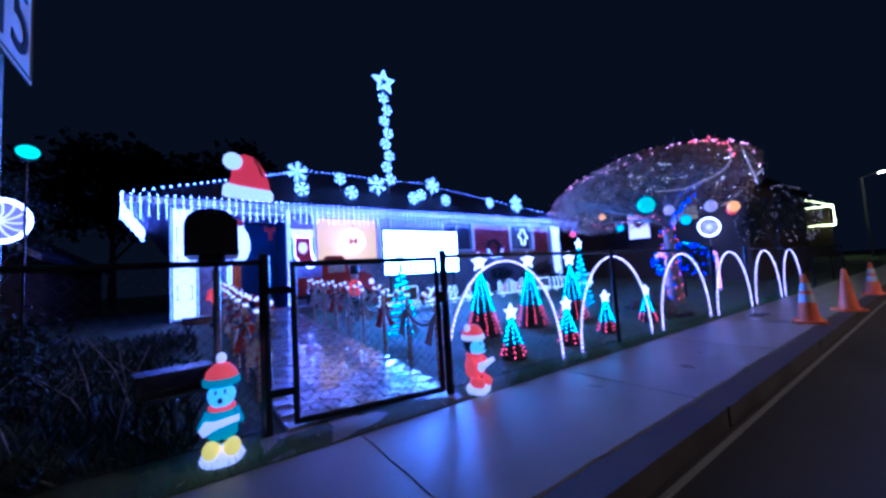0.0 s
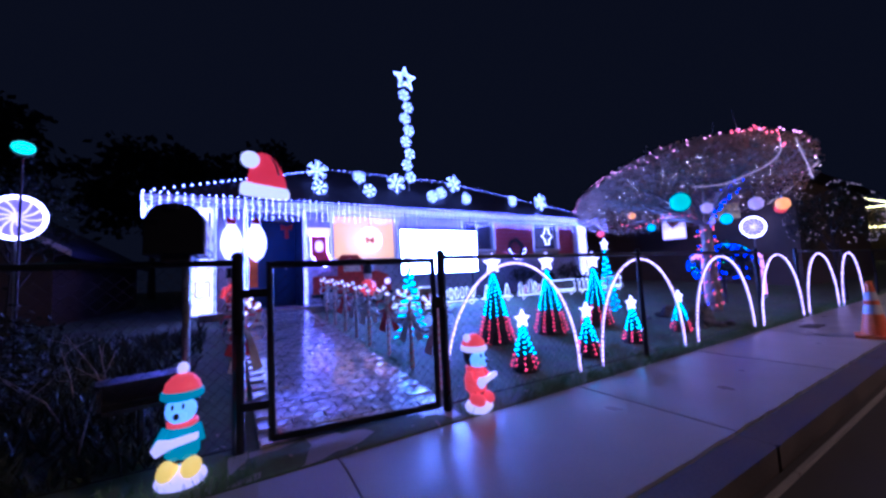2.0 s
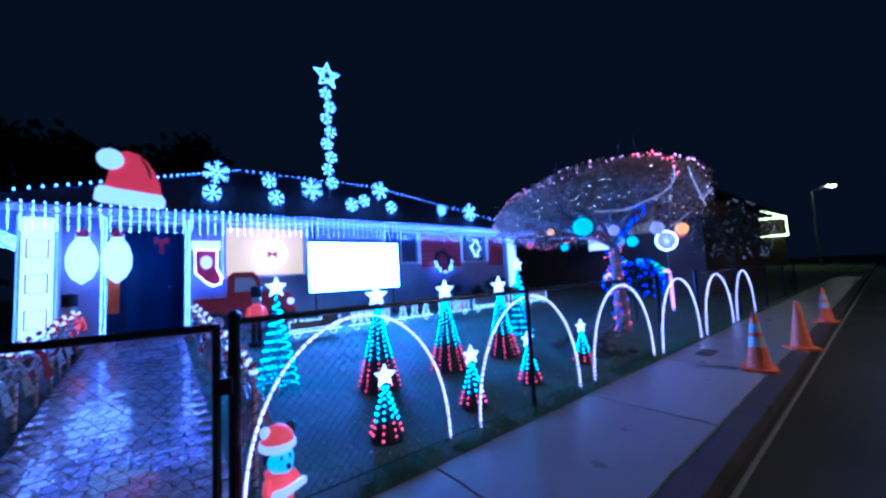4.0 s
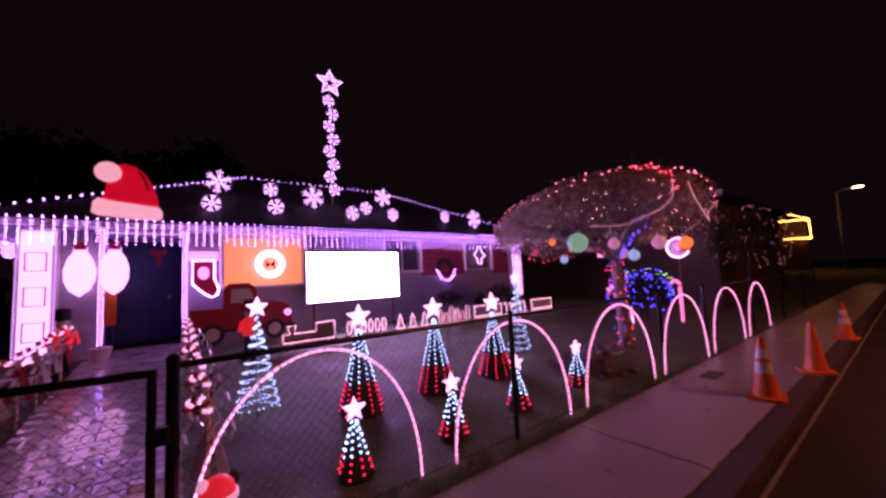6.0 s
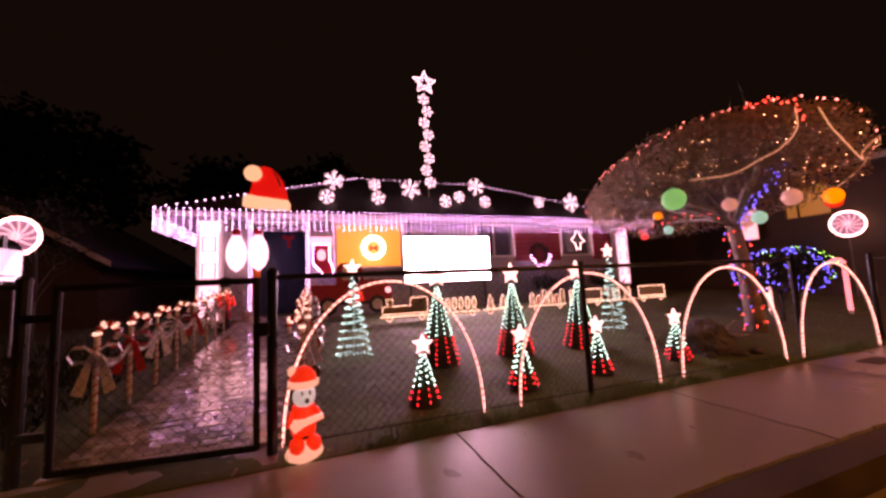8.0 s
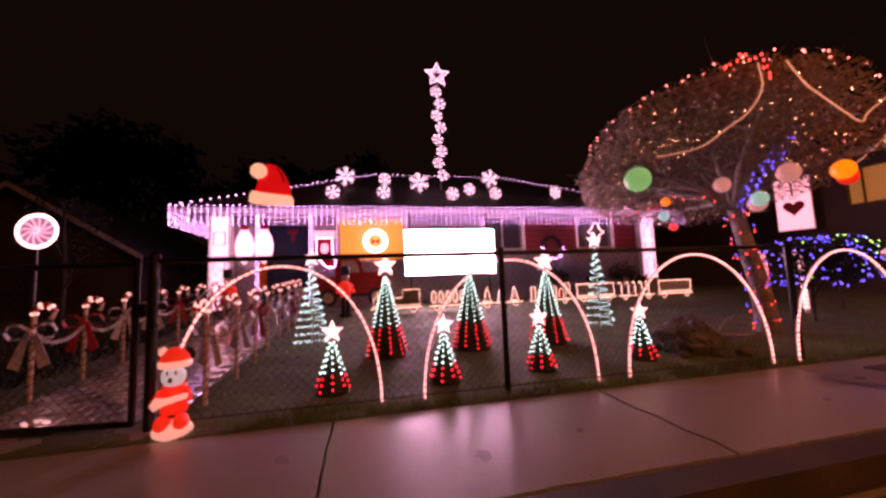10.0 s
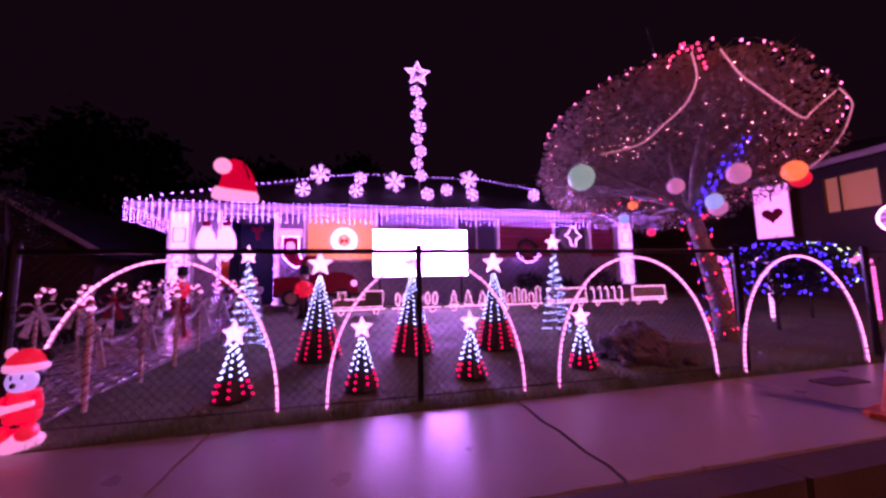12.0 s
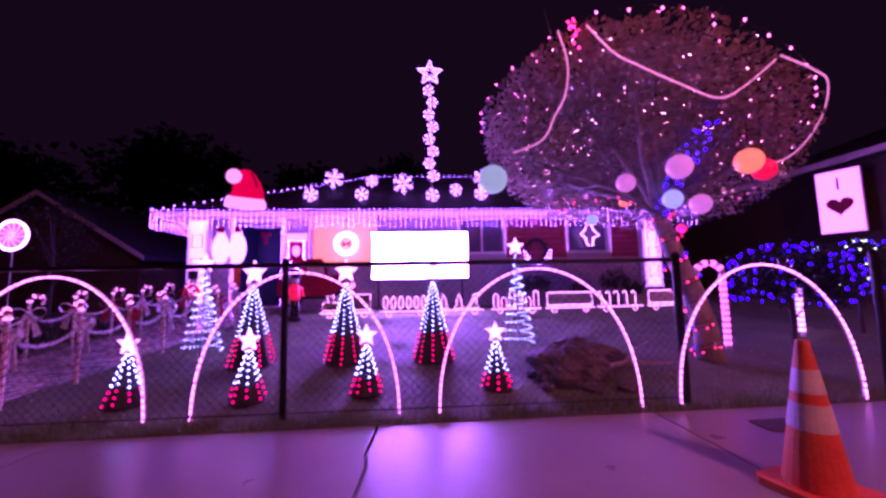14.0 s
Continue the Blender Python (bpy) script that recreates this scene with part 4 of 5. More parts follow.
# ---- traffic cones ----
def cone(bands):
    t = thing("traffic_cone", "orange traffic cone" + (" with two white reflective bands" if bands else " with a plain worn surface") + " by the kerb", "traffic cone", group="cones along the kerb")
    part("base", Shape().box((0, 0, 0.018), (0.36, 0.36, 0.036), bevel=0.04), ORANGE, t)
    def rad(z):
        return 0.132 - 0.103 * (z - 0.03) / 0.67
    cuts = [0.03, 0.30, 0.42, 0.47, 0.58, 0.70] if bands else [0.03, 0.70]
    for i, (a, b) in enumerate(zip(cuts, cuts[1:])):
        white = bands and i in (1, 3)
        g = 0.002 if white else 0.0
        part("band" if white else "cone_body", Shape().lathe((0, 0, 0), [(rad(a) + g, a), (rad(b) + g, b)], 24), BAND if white else ORANGE, t, "white reflective band" if white else "", smooth=False)
    part("tip", Shape().lathe((0, 0, 0), [(rad(0.70), 0.70), (rad(0.70) * 0.9, 0.715), (0.012, 0.718)], 16), ORANGE, t)
    return t


c_band, c_plain = cone(True), cone(False)
c_band.matrix_basis = pose(6.42, -0.77, 0.0, 0, 0, 12)
c_plain.matrix_basis = pose(8.15, -0.97, 0.0, 0, 0, 30)
copy_thing(c_band, pose(11.5, -0.98, 0.0, 0, 0, -8))

# ---- glowing moulded yard figures: plain shapes ----
def yard_figure(x, y, tall_hat, lean):
    sh = Shape()
    sh.slot = 2
    sh.ball((0, -0.03, 0.045), 0.15, 16, (1.0, 0.8, 0.42))
    sh.slot = 3 if tall_hat else 1
    sh.ball((-0.065, -0.07, 0.105), 0.068, 12, (0.9, 1.3, 0.8))
    sh.ball((0.065, -0.07, 0.105), 0.068, 12, (0.9, 1.3, 0.8))
    sh.slot = 4 if tall_hat else 1
    sh.lathe((0, 0, 0), [(0.055, 0.12), (0.10, 0.17), (0.105, 0.25), (0.075, 0.33), (0.05, 0.36)], 14)
    sh.slot = 4 if tall_hat else 1
    sh.tube([(-0.09, -0.02, 0.31), (-0.125, -0.07, 0.25), (-0.03, -0.12, 0.235)], 0.026, 8)
    sh.tube([(0.09, -0.02, 0.31), (0.125, -0.07, 0.26), (0.04, -0.12, 0.26)], 0.026, 8)
    sh.slot = 5
    sh.ball((0, 0.012, 0.435), 0.104, 16, (1.0, 0.9, 0.95))
    sh.slot = 0
    sh.ball((0, -0.035, 0.415), 0.088, 16, (1.05, 0.95, 0.92))
    sh.ball((0, -0.105, 0.392), 0.046, 10, (1.15, 1, 0.8))
    sh.slot = 2
    sh.board([(-0.10, -0.03), (-0.03, 0.0), (0.12, 0.03), (0.12, 0.06), (-0.03, 0.04), (-0.10, 0.05), (-0.13, 0.01)], 0.04, (0, -0.15, 0.245))
    sh.slot = 1
    sh.tube([(0.075 * math.cos(q * math.pi / 6), 0.07 * math.sin(q * math.pi / 6), 0.335) for q in range(12)], 0.020, 6, closed=True)
    sh.slot = 5
    sh.ball((0, -0.148, 0.402), 0.018, 8)
    sh.ball((-0.030, -0.112, 0.445), 0.011, 8, (0.7, 1, 1.5))
    sh.ball((0.030, -0.112, 0.445), 0.011, 8, (0.7, 1, 1.5))
    sh.tube([(-0.07, -0.04, 0.15), (0.0, -0.075, 0.155), (0.07, -0.04, 0.15)], 0.02, 6)
    sh.slot = 1
    sh.lathe((0, 0, 0), [(0.108, 0.495), (0.112, 0.52), (0.10, 0.555), (0.065, 0.59), (0.03, 0.605)], 16)
    sh.slot = 4 if tall_hat else 2
    sh.lathe((0, 0, 0), [(0.112, 0.470), (0.126, 0.480), (0.124, 0.512), (0.108, 0.520)], 16)
    sh.slot = 2
    sh.ball((0, 0, 0.632) if tall_hat else (-0.09, 0, 0.58), 0.036, 10)
    if not tall_hat:
        sh.slot = 5
        sh.ball((0.10, 0.02, 0.55), 0.05, 10, (1, 0.4, 1))
    sh.v = [(p[0] * 0.80, p[1] * 0.85, p[2] * 0.97) for p in sh.v]
    me_mats = [BACK_GLOW, HAT_GLOW, MOULD_BASE, MOULD_YELLOW, MOULD_GREEN, BLACK_PLASTIC]
    ob = part("yard_figure", sh, me_mats, None, smooth=True, at=pose(x, y, 0.0, 0, 0, lean))
    tagged(ob, "glowing moulded plastic yard figure in a red hat by the gate", "yard figure", "moulded figures by the gate")


yard_figure(-0.87, 0.55, True, -8)
yard_figure(1.0, 0.41, False, 12)

# ---- candy canes with bows and garland along the path ----
def candy_cane():
    t = thing("candy_cane", "striped candy cane stake with a ribbon bow beside the path", "candy cane", group="candy canes along the path")
    def hook_at(q):
        return Vector((0.062 - 0.062 * math.cos(q), 0, 0.76 + 0.075 * math.sin(q)))
    hook = [Vector((0, 0, -0.08)), Vector((0, 0, 0.70))] + [hook_at(q * math.pi / 8) for q in range(0, 11)]
    part("cane", Shape().tube(hook, 0.019, 8), CREAM, t, "white plastic cane")
    sh = Shape()
    sh.tube([(0.0195 * math.cos(i * 0.62), 0.0195 * math.sin(i * 0.62), 0.02 + 0.70 * i / 98) for i in range(98)], 0.0065, 4)
    part("stripe", sh, RED_PLASTIC, t, "red spiral stripe")
    for i in range(6):
        q = -0.15 + i * math.pi / 5.4
        part("lit_band", Shape().tube([hook_at(q), hook_at(q + 0.15), hook_at(q + 0.30)], 0.030, 8), (CANE_BAND, RED_PLASTIC)[i % 2], t, "glowing hook band" if i % 2 == 0 else "red hook band")
    bow = Shape()
    for s in (-1, 1):
        loop = [Vector((s * 0.16 * math.sin(q * math.pi / 6) * (0.6 + 0.4 * math.sin(q * math.pi / 6)), -0.035 - 0.02 * math.sin(q * math.pi / 3), 0.60 + 0.07 * math.sin(q * math.pi / 3))) for q in range(7)]
        for p, q in zip(loop, loop[1:]):
            bow.add([p + Vector((0, -0.02, 0)), q + Vector((0, -0.02, 0)), q + Vector((0, 0.025, 0.02)), p + Vector((0, 0.025, 0.02))], [(0, 1, 2, 3)])
        bow.board([(s * 0.005, 0), (s * 0.04, 0.0), (s * 0.13, -0.28), (s * 0.06, -0.31)], 0.012, (0, -0.04, 0.60))
    bow.ball((0, -0.045, 0.60), 0.032, 8)
    part("bow", bow, RIBBON, t, "grey ribbon bow")
    return t


cane = candy_cane()
rows = []
for side, x in ((0, 1.0), (1, -0.57)):
    prev = None
    for k in range(8):
        y = (0.95, 1.42)[side] + 0.64 * k
        m = Matrix.Translation((x + rng.uniform(-0.02, 0.02), y, ground_z(x, y))) @ Matrix.Rotation(rng.uniform(-0.3, 0.3) + (0.5 if side else 2.6), 4, "Z")
        c = cane if not rows else copy_thing(cane, m)
        c.matrix_basis = m
        if (k + side) % 3 == 2:
            for ch in c.children:
                if ch.name.startswith("bow"):
                    ch.data = ch.data.copy()
                    ch.data.materials[0] = RED
                    tagged(ch, "red ribbon bow")
        rows.append(c)
        top = m.translation + Vector((0, 0, 0.58))
        if prev is not None:
            mid = [prev.lerp(top, f) - Vector((0, 0, 0.12 * 4 * f * (1 - f))) for f in (i / 12 for i in range(13))]
            g = thing("garland", "silver tinsel garland draped between candy canes", "garland", at=prev, group="garlands along the path")
            sh = Shape()
            sh.tube([p - prev for p in mid], 0.016, 5)
            for i in range(260):
                f = rng.random()
                p = mid[0].lerp(mid[-1], f) - Vector((0, 0, 0.12 * 4 * f * (1 - f))) - prev
                d = Vector((rng.uniform(-1, 1), rng.uniform(-1, 1), rng.uniform(-1, 1))).normalized() * 0.042
                w = d.cross(Vector((0.2, 0.5, 1))).normalized() * 0.006
                sh.add([p - w, p + w, p + d], [(0, 1, 2)])
            part("tinsel", sh, RIBBON, g)
        prev = top

# nutcracker stands by the porch, plain shapes
for i, (x, y) in enumerate(((-0.62, 6.2), (1.9, 5.5))):
    sh = Shape()
    sh.slot = 2
    sh.box((0, 0, 0.04), (0.26, 0.22, 0.08), bevel=0.02)
    sh.slot = 2
    sh.tube([(-0.05, 0, 0.08), (-0.05, 0, 0.42)], 0.045, 10)
    sh.tube([(0.05, 0, 0.08), (0.05, 0, 0.42)], 0.045, 10)
    sh.slot = 0
    sh.lathe((0, 0, 0), [(0.10, 0.42), (0.125, 0.55), (0.12, 0.70), (0.06, 0.76)], 14)
    sh.tube([(-0.12, 0, 0.70), (-0.17, -0.02, 0.5)], 0.036, 8)
    sh.tube([(0.12, 0, 0.70), (0.17, -0.02, 0.5)], 0.036, 8)
    sh.slot = 1
    sh.ball((0, 0, 0.83), 0.085, 14)
    sh.slot = 2
    sh.lathe((0, 0, 0), [(0.09, 0.88), (0.10, 0.90), (0.095, 1.04), (0.105, 1.07), (0.02, 1.09)], 14)
    ob = part("nutcracker", sh, [HAT_GLOW, SKIN_WHITE, BLACK_PLASTIC], None, smooth=True, at=pose(x, y, ground_z(x, y) + 0.02, 0, 0, 5))
    tagged(ob, "red nutcracker figure with a black hat near the porch", "nutcracker", "nutcrackers near the porch")

bucket = thing("planter_pot", "white and tan plant pot beside the porch", "plant pot", at=(-0.25, 6.75, ground_z(0, 6.75) + 0.02))
part("pot", Shape().lathe((0, 0, 0), [(0.11, 0), (0.15, 0.26), (0.165, 0.27), (0.165, 0.31), (0.12, 0.31)], 16), CREAM, bucket)
part("soil", Shape().lathe((0, 0, 0), [(0.13, 0.29), (0.02, 0.315)], 12), LAWN, bucket)

# ---- mailbox ----
MAIL_X, MAIL_Y = -0.90, 0.74
mail = thing("mailbox", "wide black round-shouldered mailbox on a thin steel post", "mailbox", at=pose(MAIL_X, MAIL_Y, ground_z(MAIL_X, MAIL_Y), 0, 0, -4))
MAIL_Z = 1.215
dome = [(-0.14, 0.0), (0.14, 0.0), (0.14, 0.18)] + [(0.03 + 0.11 * math.cos(a * math.pi / 12), 0.18 + 0.11 * math.sin(a * math.pi / 12)) for a in range(1, 7)] + [(-0.03 + 0.11 * math.cos(a * math.pi / 12), 0.18 + 0.11 * math.sin(a * math.pi / 12)) for a in range(6, 12)] + [(-0.14, 0.18)]
part("box", Shape().board(dome, 0.40, (0, 0, MAIL_Z)), BLACK_METAL, mail)
mail_door = part("door", Shape().board([(x * 0.94, z * 0.95 + 0.008) for x, z in dome], 0.012, (0, -0.207, MAIL_Z)), BLACK_METAL, mail)
part("door_pull", Shape().box((0, -0.225, MAIL_Z + 0.27), (0.05, 0.025, 0.03), bevel=0.005), BLACK_PLASTIC, mail_door)
# The box side is black; the light falling on it is this pale sheet.
side = part("side_panel", Shape().box((0.143, 0, MAIL_Z + 0.10), (0.008, 0.36, 0.20)), MAIL_LIT_SIDE, mail, "pale sheet standing for yard light on the black side")
part("panel_slot", Shape().box((0.149, 0, MAIL_Z + 0.03), (0.006, 0.26, 0.012)), BLACK_PLASTIC, side)
part("post", Shape().tube([(0.02, 0.04, -0.06), (0.02, 0.04, MAIL_Z)], 0.022, 10), GALV, mail, "thin galvanised post")
part("arm", Shape().box((0, 0, MAIL_Z - 0.02), (0.14, 0.34, 0.035), bevel=0.01), BLACK_PLASTIC, mail)
part("flag", Shape().box((0.14, 0.05, MAIL_Z + 0.22), (0.01, 0.03, 0.14)), BLACK_METAL, mail)
box_low = thing("newspaper_box", "black newspaper tray on a short stake by the fence", "newspaper tray", at=pose(-1.12, 1.0, 0.045, 0, 0, 12))
part("tray", Shape().box((0, 0, 0.31), (0.40, 0.2, 0.025), bevel=0.02).box((0, 0.09, 0.39), (0.40, 0.02, 0.14)).box((-0.19, 0, 0.39), (0.02, 0.16, 0.14)).box((0.19, 0, 0.39), (0.02, 0.16, 0.14)).box((0, 0, 0.465), (0.42, 0.22, 0.02), bevel=0.02), BLACK_PLASTIC, box_low)
part("stake", Shape().tube([(0, 0, -0.08), (0, 0, 0.30)], 0.02, 6), BLACK_METAL, box_low)

# ---- dead stalks and dark hedge behind the side fence ----
g6 = random.Random(41)
for k in range(9):
    x, y = -1.15 - 1.9 * g6.random(), 0.95 + 1.2 * g6.random()
    dx, dy, h = g6.uniform(-0.45, 0.45), g6.uniform(-0.2, 0.2), g6.uniform(0.35, 0.8)
    sh = Shape().tube([(0, 0, -0.03), (dx * 0.4, dy * 0.4, h * 0.55), (dx, dy, h)], [0.007, 0.005, 0.003], 5)
    for q in range(3):
        f = g6.uniform(0.4, 0.9)
        sh.tube([(dx * f, dy * f, h * f), (dx * f + g6.uniform(-0.15, 0.15), dy * f, h * f + g6.uniform(0.02, 0.14))], [0.004, 0.002], 4)
    tagged(part("dead_stalk", sh, BARK, None, at=(x, y, ground_z(x, y))), "pale dead plant stalk leaning behind the fence", "stalk", "dead stalks behind the fence")
hedge = thing("hedge", "dark overgrown hedge behind the side fence", "hedge", at=(-3.6, 2.3, ground_z(0, 2.3)))
hs_c = [(g6.uniform(-2.6, 1.6), g6.gauss(0, 0.22), g6.uniform(0.05, 1.0) * (0.75 + 0.35 * noise.noise((q * 0.13, 0, 0)))) for q in range(260)]
sh = Shape()
leaves(sh, hs_c, 9000, 0.09, 0.06, 17)
part("foliage", sh, DARK_LEAF, hedge)
sh = Shape()
for q in range(14):
    sh.tube([(-2.5 + q * 0.3, 0, -0.05), (-2.5 + q * 0.3 + g6.uniform(-0.1, 0.1), g6.uniform(-0.1, 0.1), 0.8)], [0.02, 0.006], 5)
part("stem_mass", sh, DARK_BARK, hedge)

# Weeds made dark and dense so the dimly lit ground here stays dark.
weeds = Shape()
for _ in range(9000):
    x, y = -1.0 - 5.5 * g6.random() ** 1.3, 0.78 + 5.0 * g6.random() ** 1.4
    if x > -1.25 and g6.random() < 0.5:
        continue
    z, h, a = ground_z(x, y) - 0.02, g6.uniform(0.08, 0.30) * (0.7 + 0.6 * noise.noise((x * 1.4, y * 1.4, 2))), g6.uniform(0, 6.28)
    dx, dy, lx, ly = math.cos(a) * 0.010, math.sin(a) * 0.010, g6.uniform(-0.12, 0.12), g6.uniform(-0.12, 0.12)
    weeds.add([(x - dx, y - dy, z), (x + dx, y + dy, z), (x + dx * 1.3 + lx * 0.5, y + dy * 1.3 + ly * 0.5, z + h * 0.6), (x + lx, y + ly, z + h)], [(0, 1, 2), (0, 2, 3)])
tagged(part("weeds", weeds, DARK_LEAF), "dark overgrown weeds added to darken the ground behind the fence", "weeds", kind="stuff")

# ---- speed sign ----
sign = thing("speed_sign", "white rectangular speed limit sign on a steel post", "road sign", at=(-1.70, 0.31, 0))
part("sign_post", Shape().box((-0.03, 0, 1.45), (0.035, 0.05, 3.0)), GALV, sign)
plate = part("plate", Shape().box((0, 0, 2.54), (0.006, 0.60, 0.76)), WHITE_PAINT, sign, "white reflective sign plate")
part("border", Shape().tube([(0.005, -0.28, 2.18), (0.005, 0.28, 2.18), (0.005, 0.28, 2.90), (0.005, -0.28, 2.90)], 0.006, 4, closed=True), BLACK_PLASTIC, plate)


def lettering(text, size, name, mat, parent, m):
    cu = bpy.data.curves.new(name, "FONT")
    cu.body, cu.size, cu.extrude, cu.align_x, cu.align_y = text, size, 0.003, "CENTER", "CENTER"
    tmp = bpy.data.objects.new(name, cu)
    scene.collection.objects.link(tmp)
    me = bpy.data.meshes.new_from_object(tmp.evaluated_get(bpy.context.evaluated_depsgraph_get()))
    bpy.data.objects.remove(tmp)
    bpy.data.curves.remove(cu)
    me.materials.clear()
    me.materials.append(mat)
    return part(name, me, None, parent, at=m)


face = Matrix.Rotation(math.pi / 2, 4, "Z") @ Matrix.Rotation(math.pi / 2, 4, "X")
lettering("5", 0.50, "numeral", BLACK_PLASTIC, plate, Matrix.Translation((0.006, 0.135, 2.40)) @ face)
part("numeral_bar", Shape().box((0.005, -0.14, 2.40), (0.006, 0.17, 0.34), bevel=0.02), BLACK_PLASTIC, plate)
for z in (2.66, 2.80):
    part("text_bar", Shape().box((0.005, 0, z), (0.006, 0.40, 0.07)), BLACK_PLASTIC, plate)

# ---- peppermint discs on poles ----
MINT_PALE = glow("pale peppermint light", (0.80, 0.62, 1.0), 3.2)
MINT_SPOKE = glow("peppermint spoke light", (0.75, 0.50, 0.95), 0.9)
MINT_FACE = glow("dim peppermint face", (0.46, 0.32, 0.68), 0.16)


def spinner(x, y, z, r, label, low=0.0):
    t = thing("peppermint_light", label, "peppermint light", at=(x, y, z), group="peppermint discs on poles")
    part("pole", Shape().tube([(0, 0.03, -z + low), (0, 0.03, 0)], 0.018, 6), GALV, t)
    part("rim", Shape().tube([(r * math.cos(a * math.pi / 16), 0, r * math.sin(a * math.pi / 16)) for a in range(32)], 0.026, 6, closed=True), MINT_PALE, t, "glowing white rim")
    for k in range(12):
        a0 = 2 * math.pi * k / 12
        swirl = [(r * f * math.cos(a0 + 0.5 * f), -0.012, r * f * math.sin(a0 + 0.5 * f)) for f in (0.15, 0.4, 0.65, 0.93)]
        part("spoke", Shape().tube(swirl, 0.012, 5), MINT_SPOKE, t)
    part("hub", Shape().board(disc(0, 0, r * 0.14, 14), 0.05), MINT_SPOKE, t)
    part("face", Shape().board(disc(0, 0, r * 0.98, 28), 0.012, (0, 0.012, 0)), MINT_FACE, t)
    return t


spinner(-3.0, 4.72, 2.08, 0.27, "round pale peppermint light with a bright rim on a pole", 0.3)
far_mint = spinner(15.72, 3.32, 2.3, 0.36, "round peppermint light on a tall pole", 0.2)
far_mint.matrix_basis = pose(15.72, 3.32, 2.3, 0, 0, -55)

# ---- trees ----
CX, CY, CZ = 7.424, 2.132, 2.404
# the crown is a wide, flat umbrella: its three half axes
CROWN_AXES = (Vector((-1.844, -2.605, 0.21)), Vector((-1.401, 1.002, 0.131)), Vector((0.073, 0.007, 0.729)))


def on_crown(a, e, k=1.0):
    """A point of the crown's outside, by its angle round, its angle up and its share of the way out."""
    u, v, w = CROWN_AXES
    return Vector((CX, CY, CZ)) + (u * math.cos(a) * math.cos(e) + v * math.sin(a) * math.cos(e) + w * math.sin(e)) * k


big = thing("yard_tree", "wide brown-leaved tree with pale branches and string lights", "tree", at=(7.95, 1.60, ground_z(7.9, 1.6) - 0.03))
o = Vector((7.95, 1.60, ground_z(7.9, 1.6) - 0.03))


def crown_share(p):
    """Height over the crown's middle sheet and distance from its centre, both as shares of its half axes."""
    q = p + o - Vector((CX, CY, CZ))
    s = [q.dot(ax) / ax.length_squared for ax in CROWN_AXES]
    return s[2], math.sqrt(s[0] ** 2 + s[1] ** 2 + s[2] ** 2)


def in_crown(p):
    up, d = crown_share(p)
    under = -0.30 + 0.14 * noise.noise((p.x * 1.3, p.y * 1.3, 4))
    return d < 0.97 + 0.06 * noise.noise(p * 1.9) and up > under


trunk = Shape()
fork = Vector((7.22, 1.32, 1.80)) - o
limb(trunk, [(0, 0, -0.05), (-0.06, -0.02, 0.4), (-0.25, -0.1, 0.85), (-0.5, -0.2, 1.25), fork], 0.15, 0.085, 9)
part("trunk", trunk, BARK, big, "pale grey-brown bark", smooth=True)
g = random.Random(11)
tips, twigs = [], Shape()
for k in range(17):
    a = 2 * math.pi * k / 17 + g.uniform(-0.2, 0.2)
    end = on_crown(a, g.uniform(-0.1, 0.75), g.uniform(0.72, 0.92)) - o
    b = Shape()
    m1 = fork.lerp(end, 0.33) + Vector((g.uniform(-0.12, 0.12), g.uniform(-0.12, 0.12), 0.10))
    m2 = fork.lerp(end, 0.68) + Vector((g.uniform(-0.15, 0.15), g.uniform(-0.15, 0.15), 0.10))
    limb(b, [fork, fork.lerp(m1, 0.5) + Vector((0, 0, 0.05)), m1, m2, end], 0.05, 0.012, 6)
    part("branch", b, BARK, big, smooth=True)
    for s, r0 in ((m1, 0.014), (m1.lerp(m2, 0.5), 0.012), (m2, 0.012), (m2.lerp(end, 0.5), 0.010), (end, 0.009)):
        for _ in range(6):
            tip = s + Vector((g.gauss(0, 0.5), g.gauss(0, 0.5), g.gauss(0.12, 0.28)))
            if not in_crown(tip):
                continue
            mid = s.lerp(tip, 0.5) + Vector((0, 0, 0.06))
            twigs.tube([s, mid, tip], [r0, r0 * 0.6, 0.003], 4)
            for _ in range(3):
                t2 = mid + Vector((g.gauss(0, 0.2), g.gauss(0, 0.2), g.gauss(0.08, 0.16)))
                twigs.tube([mid, t2], [0.005, 0.002], 3)
                tips.append(t2)
            tips.append(tip)
tagged(part("twig_mass", twigs, BARK, big), kind="stuff")
shell = []
for _ in range(1500):
    a, e = g.uniform(0, 2 * math.pi), math.asin(g.uniform(-0.25, 1.0))
    k = g.uniform(0.74, 1.0) + 0.08 * noise.noise((math.cos(a) * 3, math.sin(a) * 3, e * 2))
    shell.append(on_crown(a, e, k) - o)
crown = Shape()


def sparse_below(p):
    """The crown is thin beneath, where the limbs show."""
    up, d = crown_share(p)
    return 0.72 * max(0.0, min(1.0, (0.45 - up) / 0.4)) * max(0.0, min(1.0, (1.05 - d) / 0.3))


leaves(crown, shell, 46000, 0.11, 0.052, 5, in_crown, sparse_below)
leaves(crown, tips, 26000, 0.16, 0.048, 6, in_crown, sparse_below)
part("crown", crown, LEAF, big, "dense crown of small dry brown leaves")


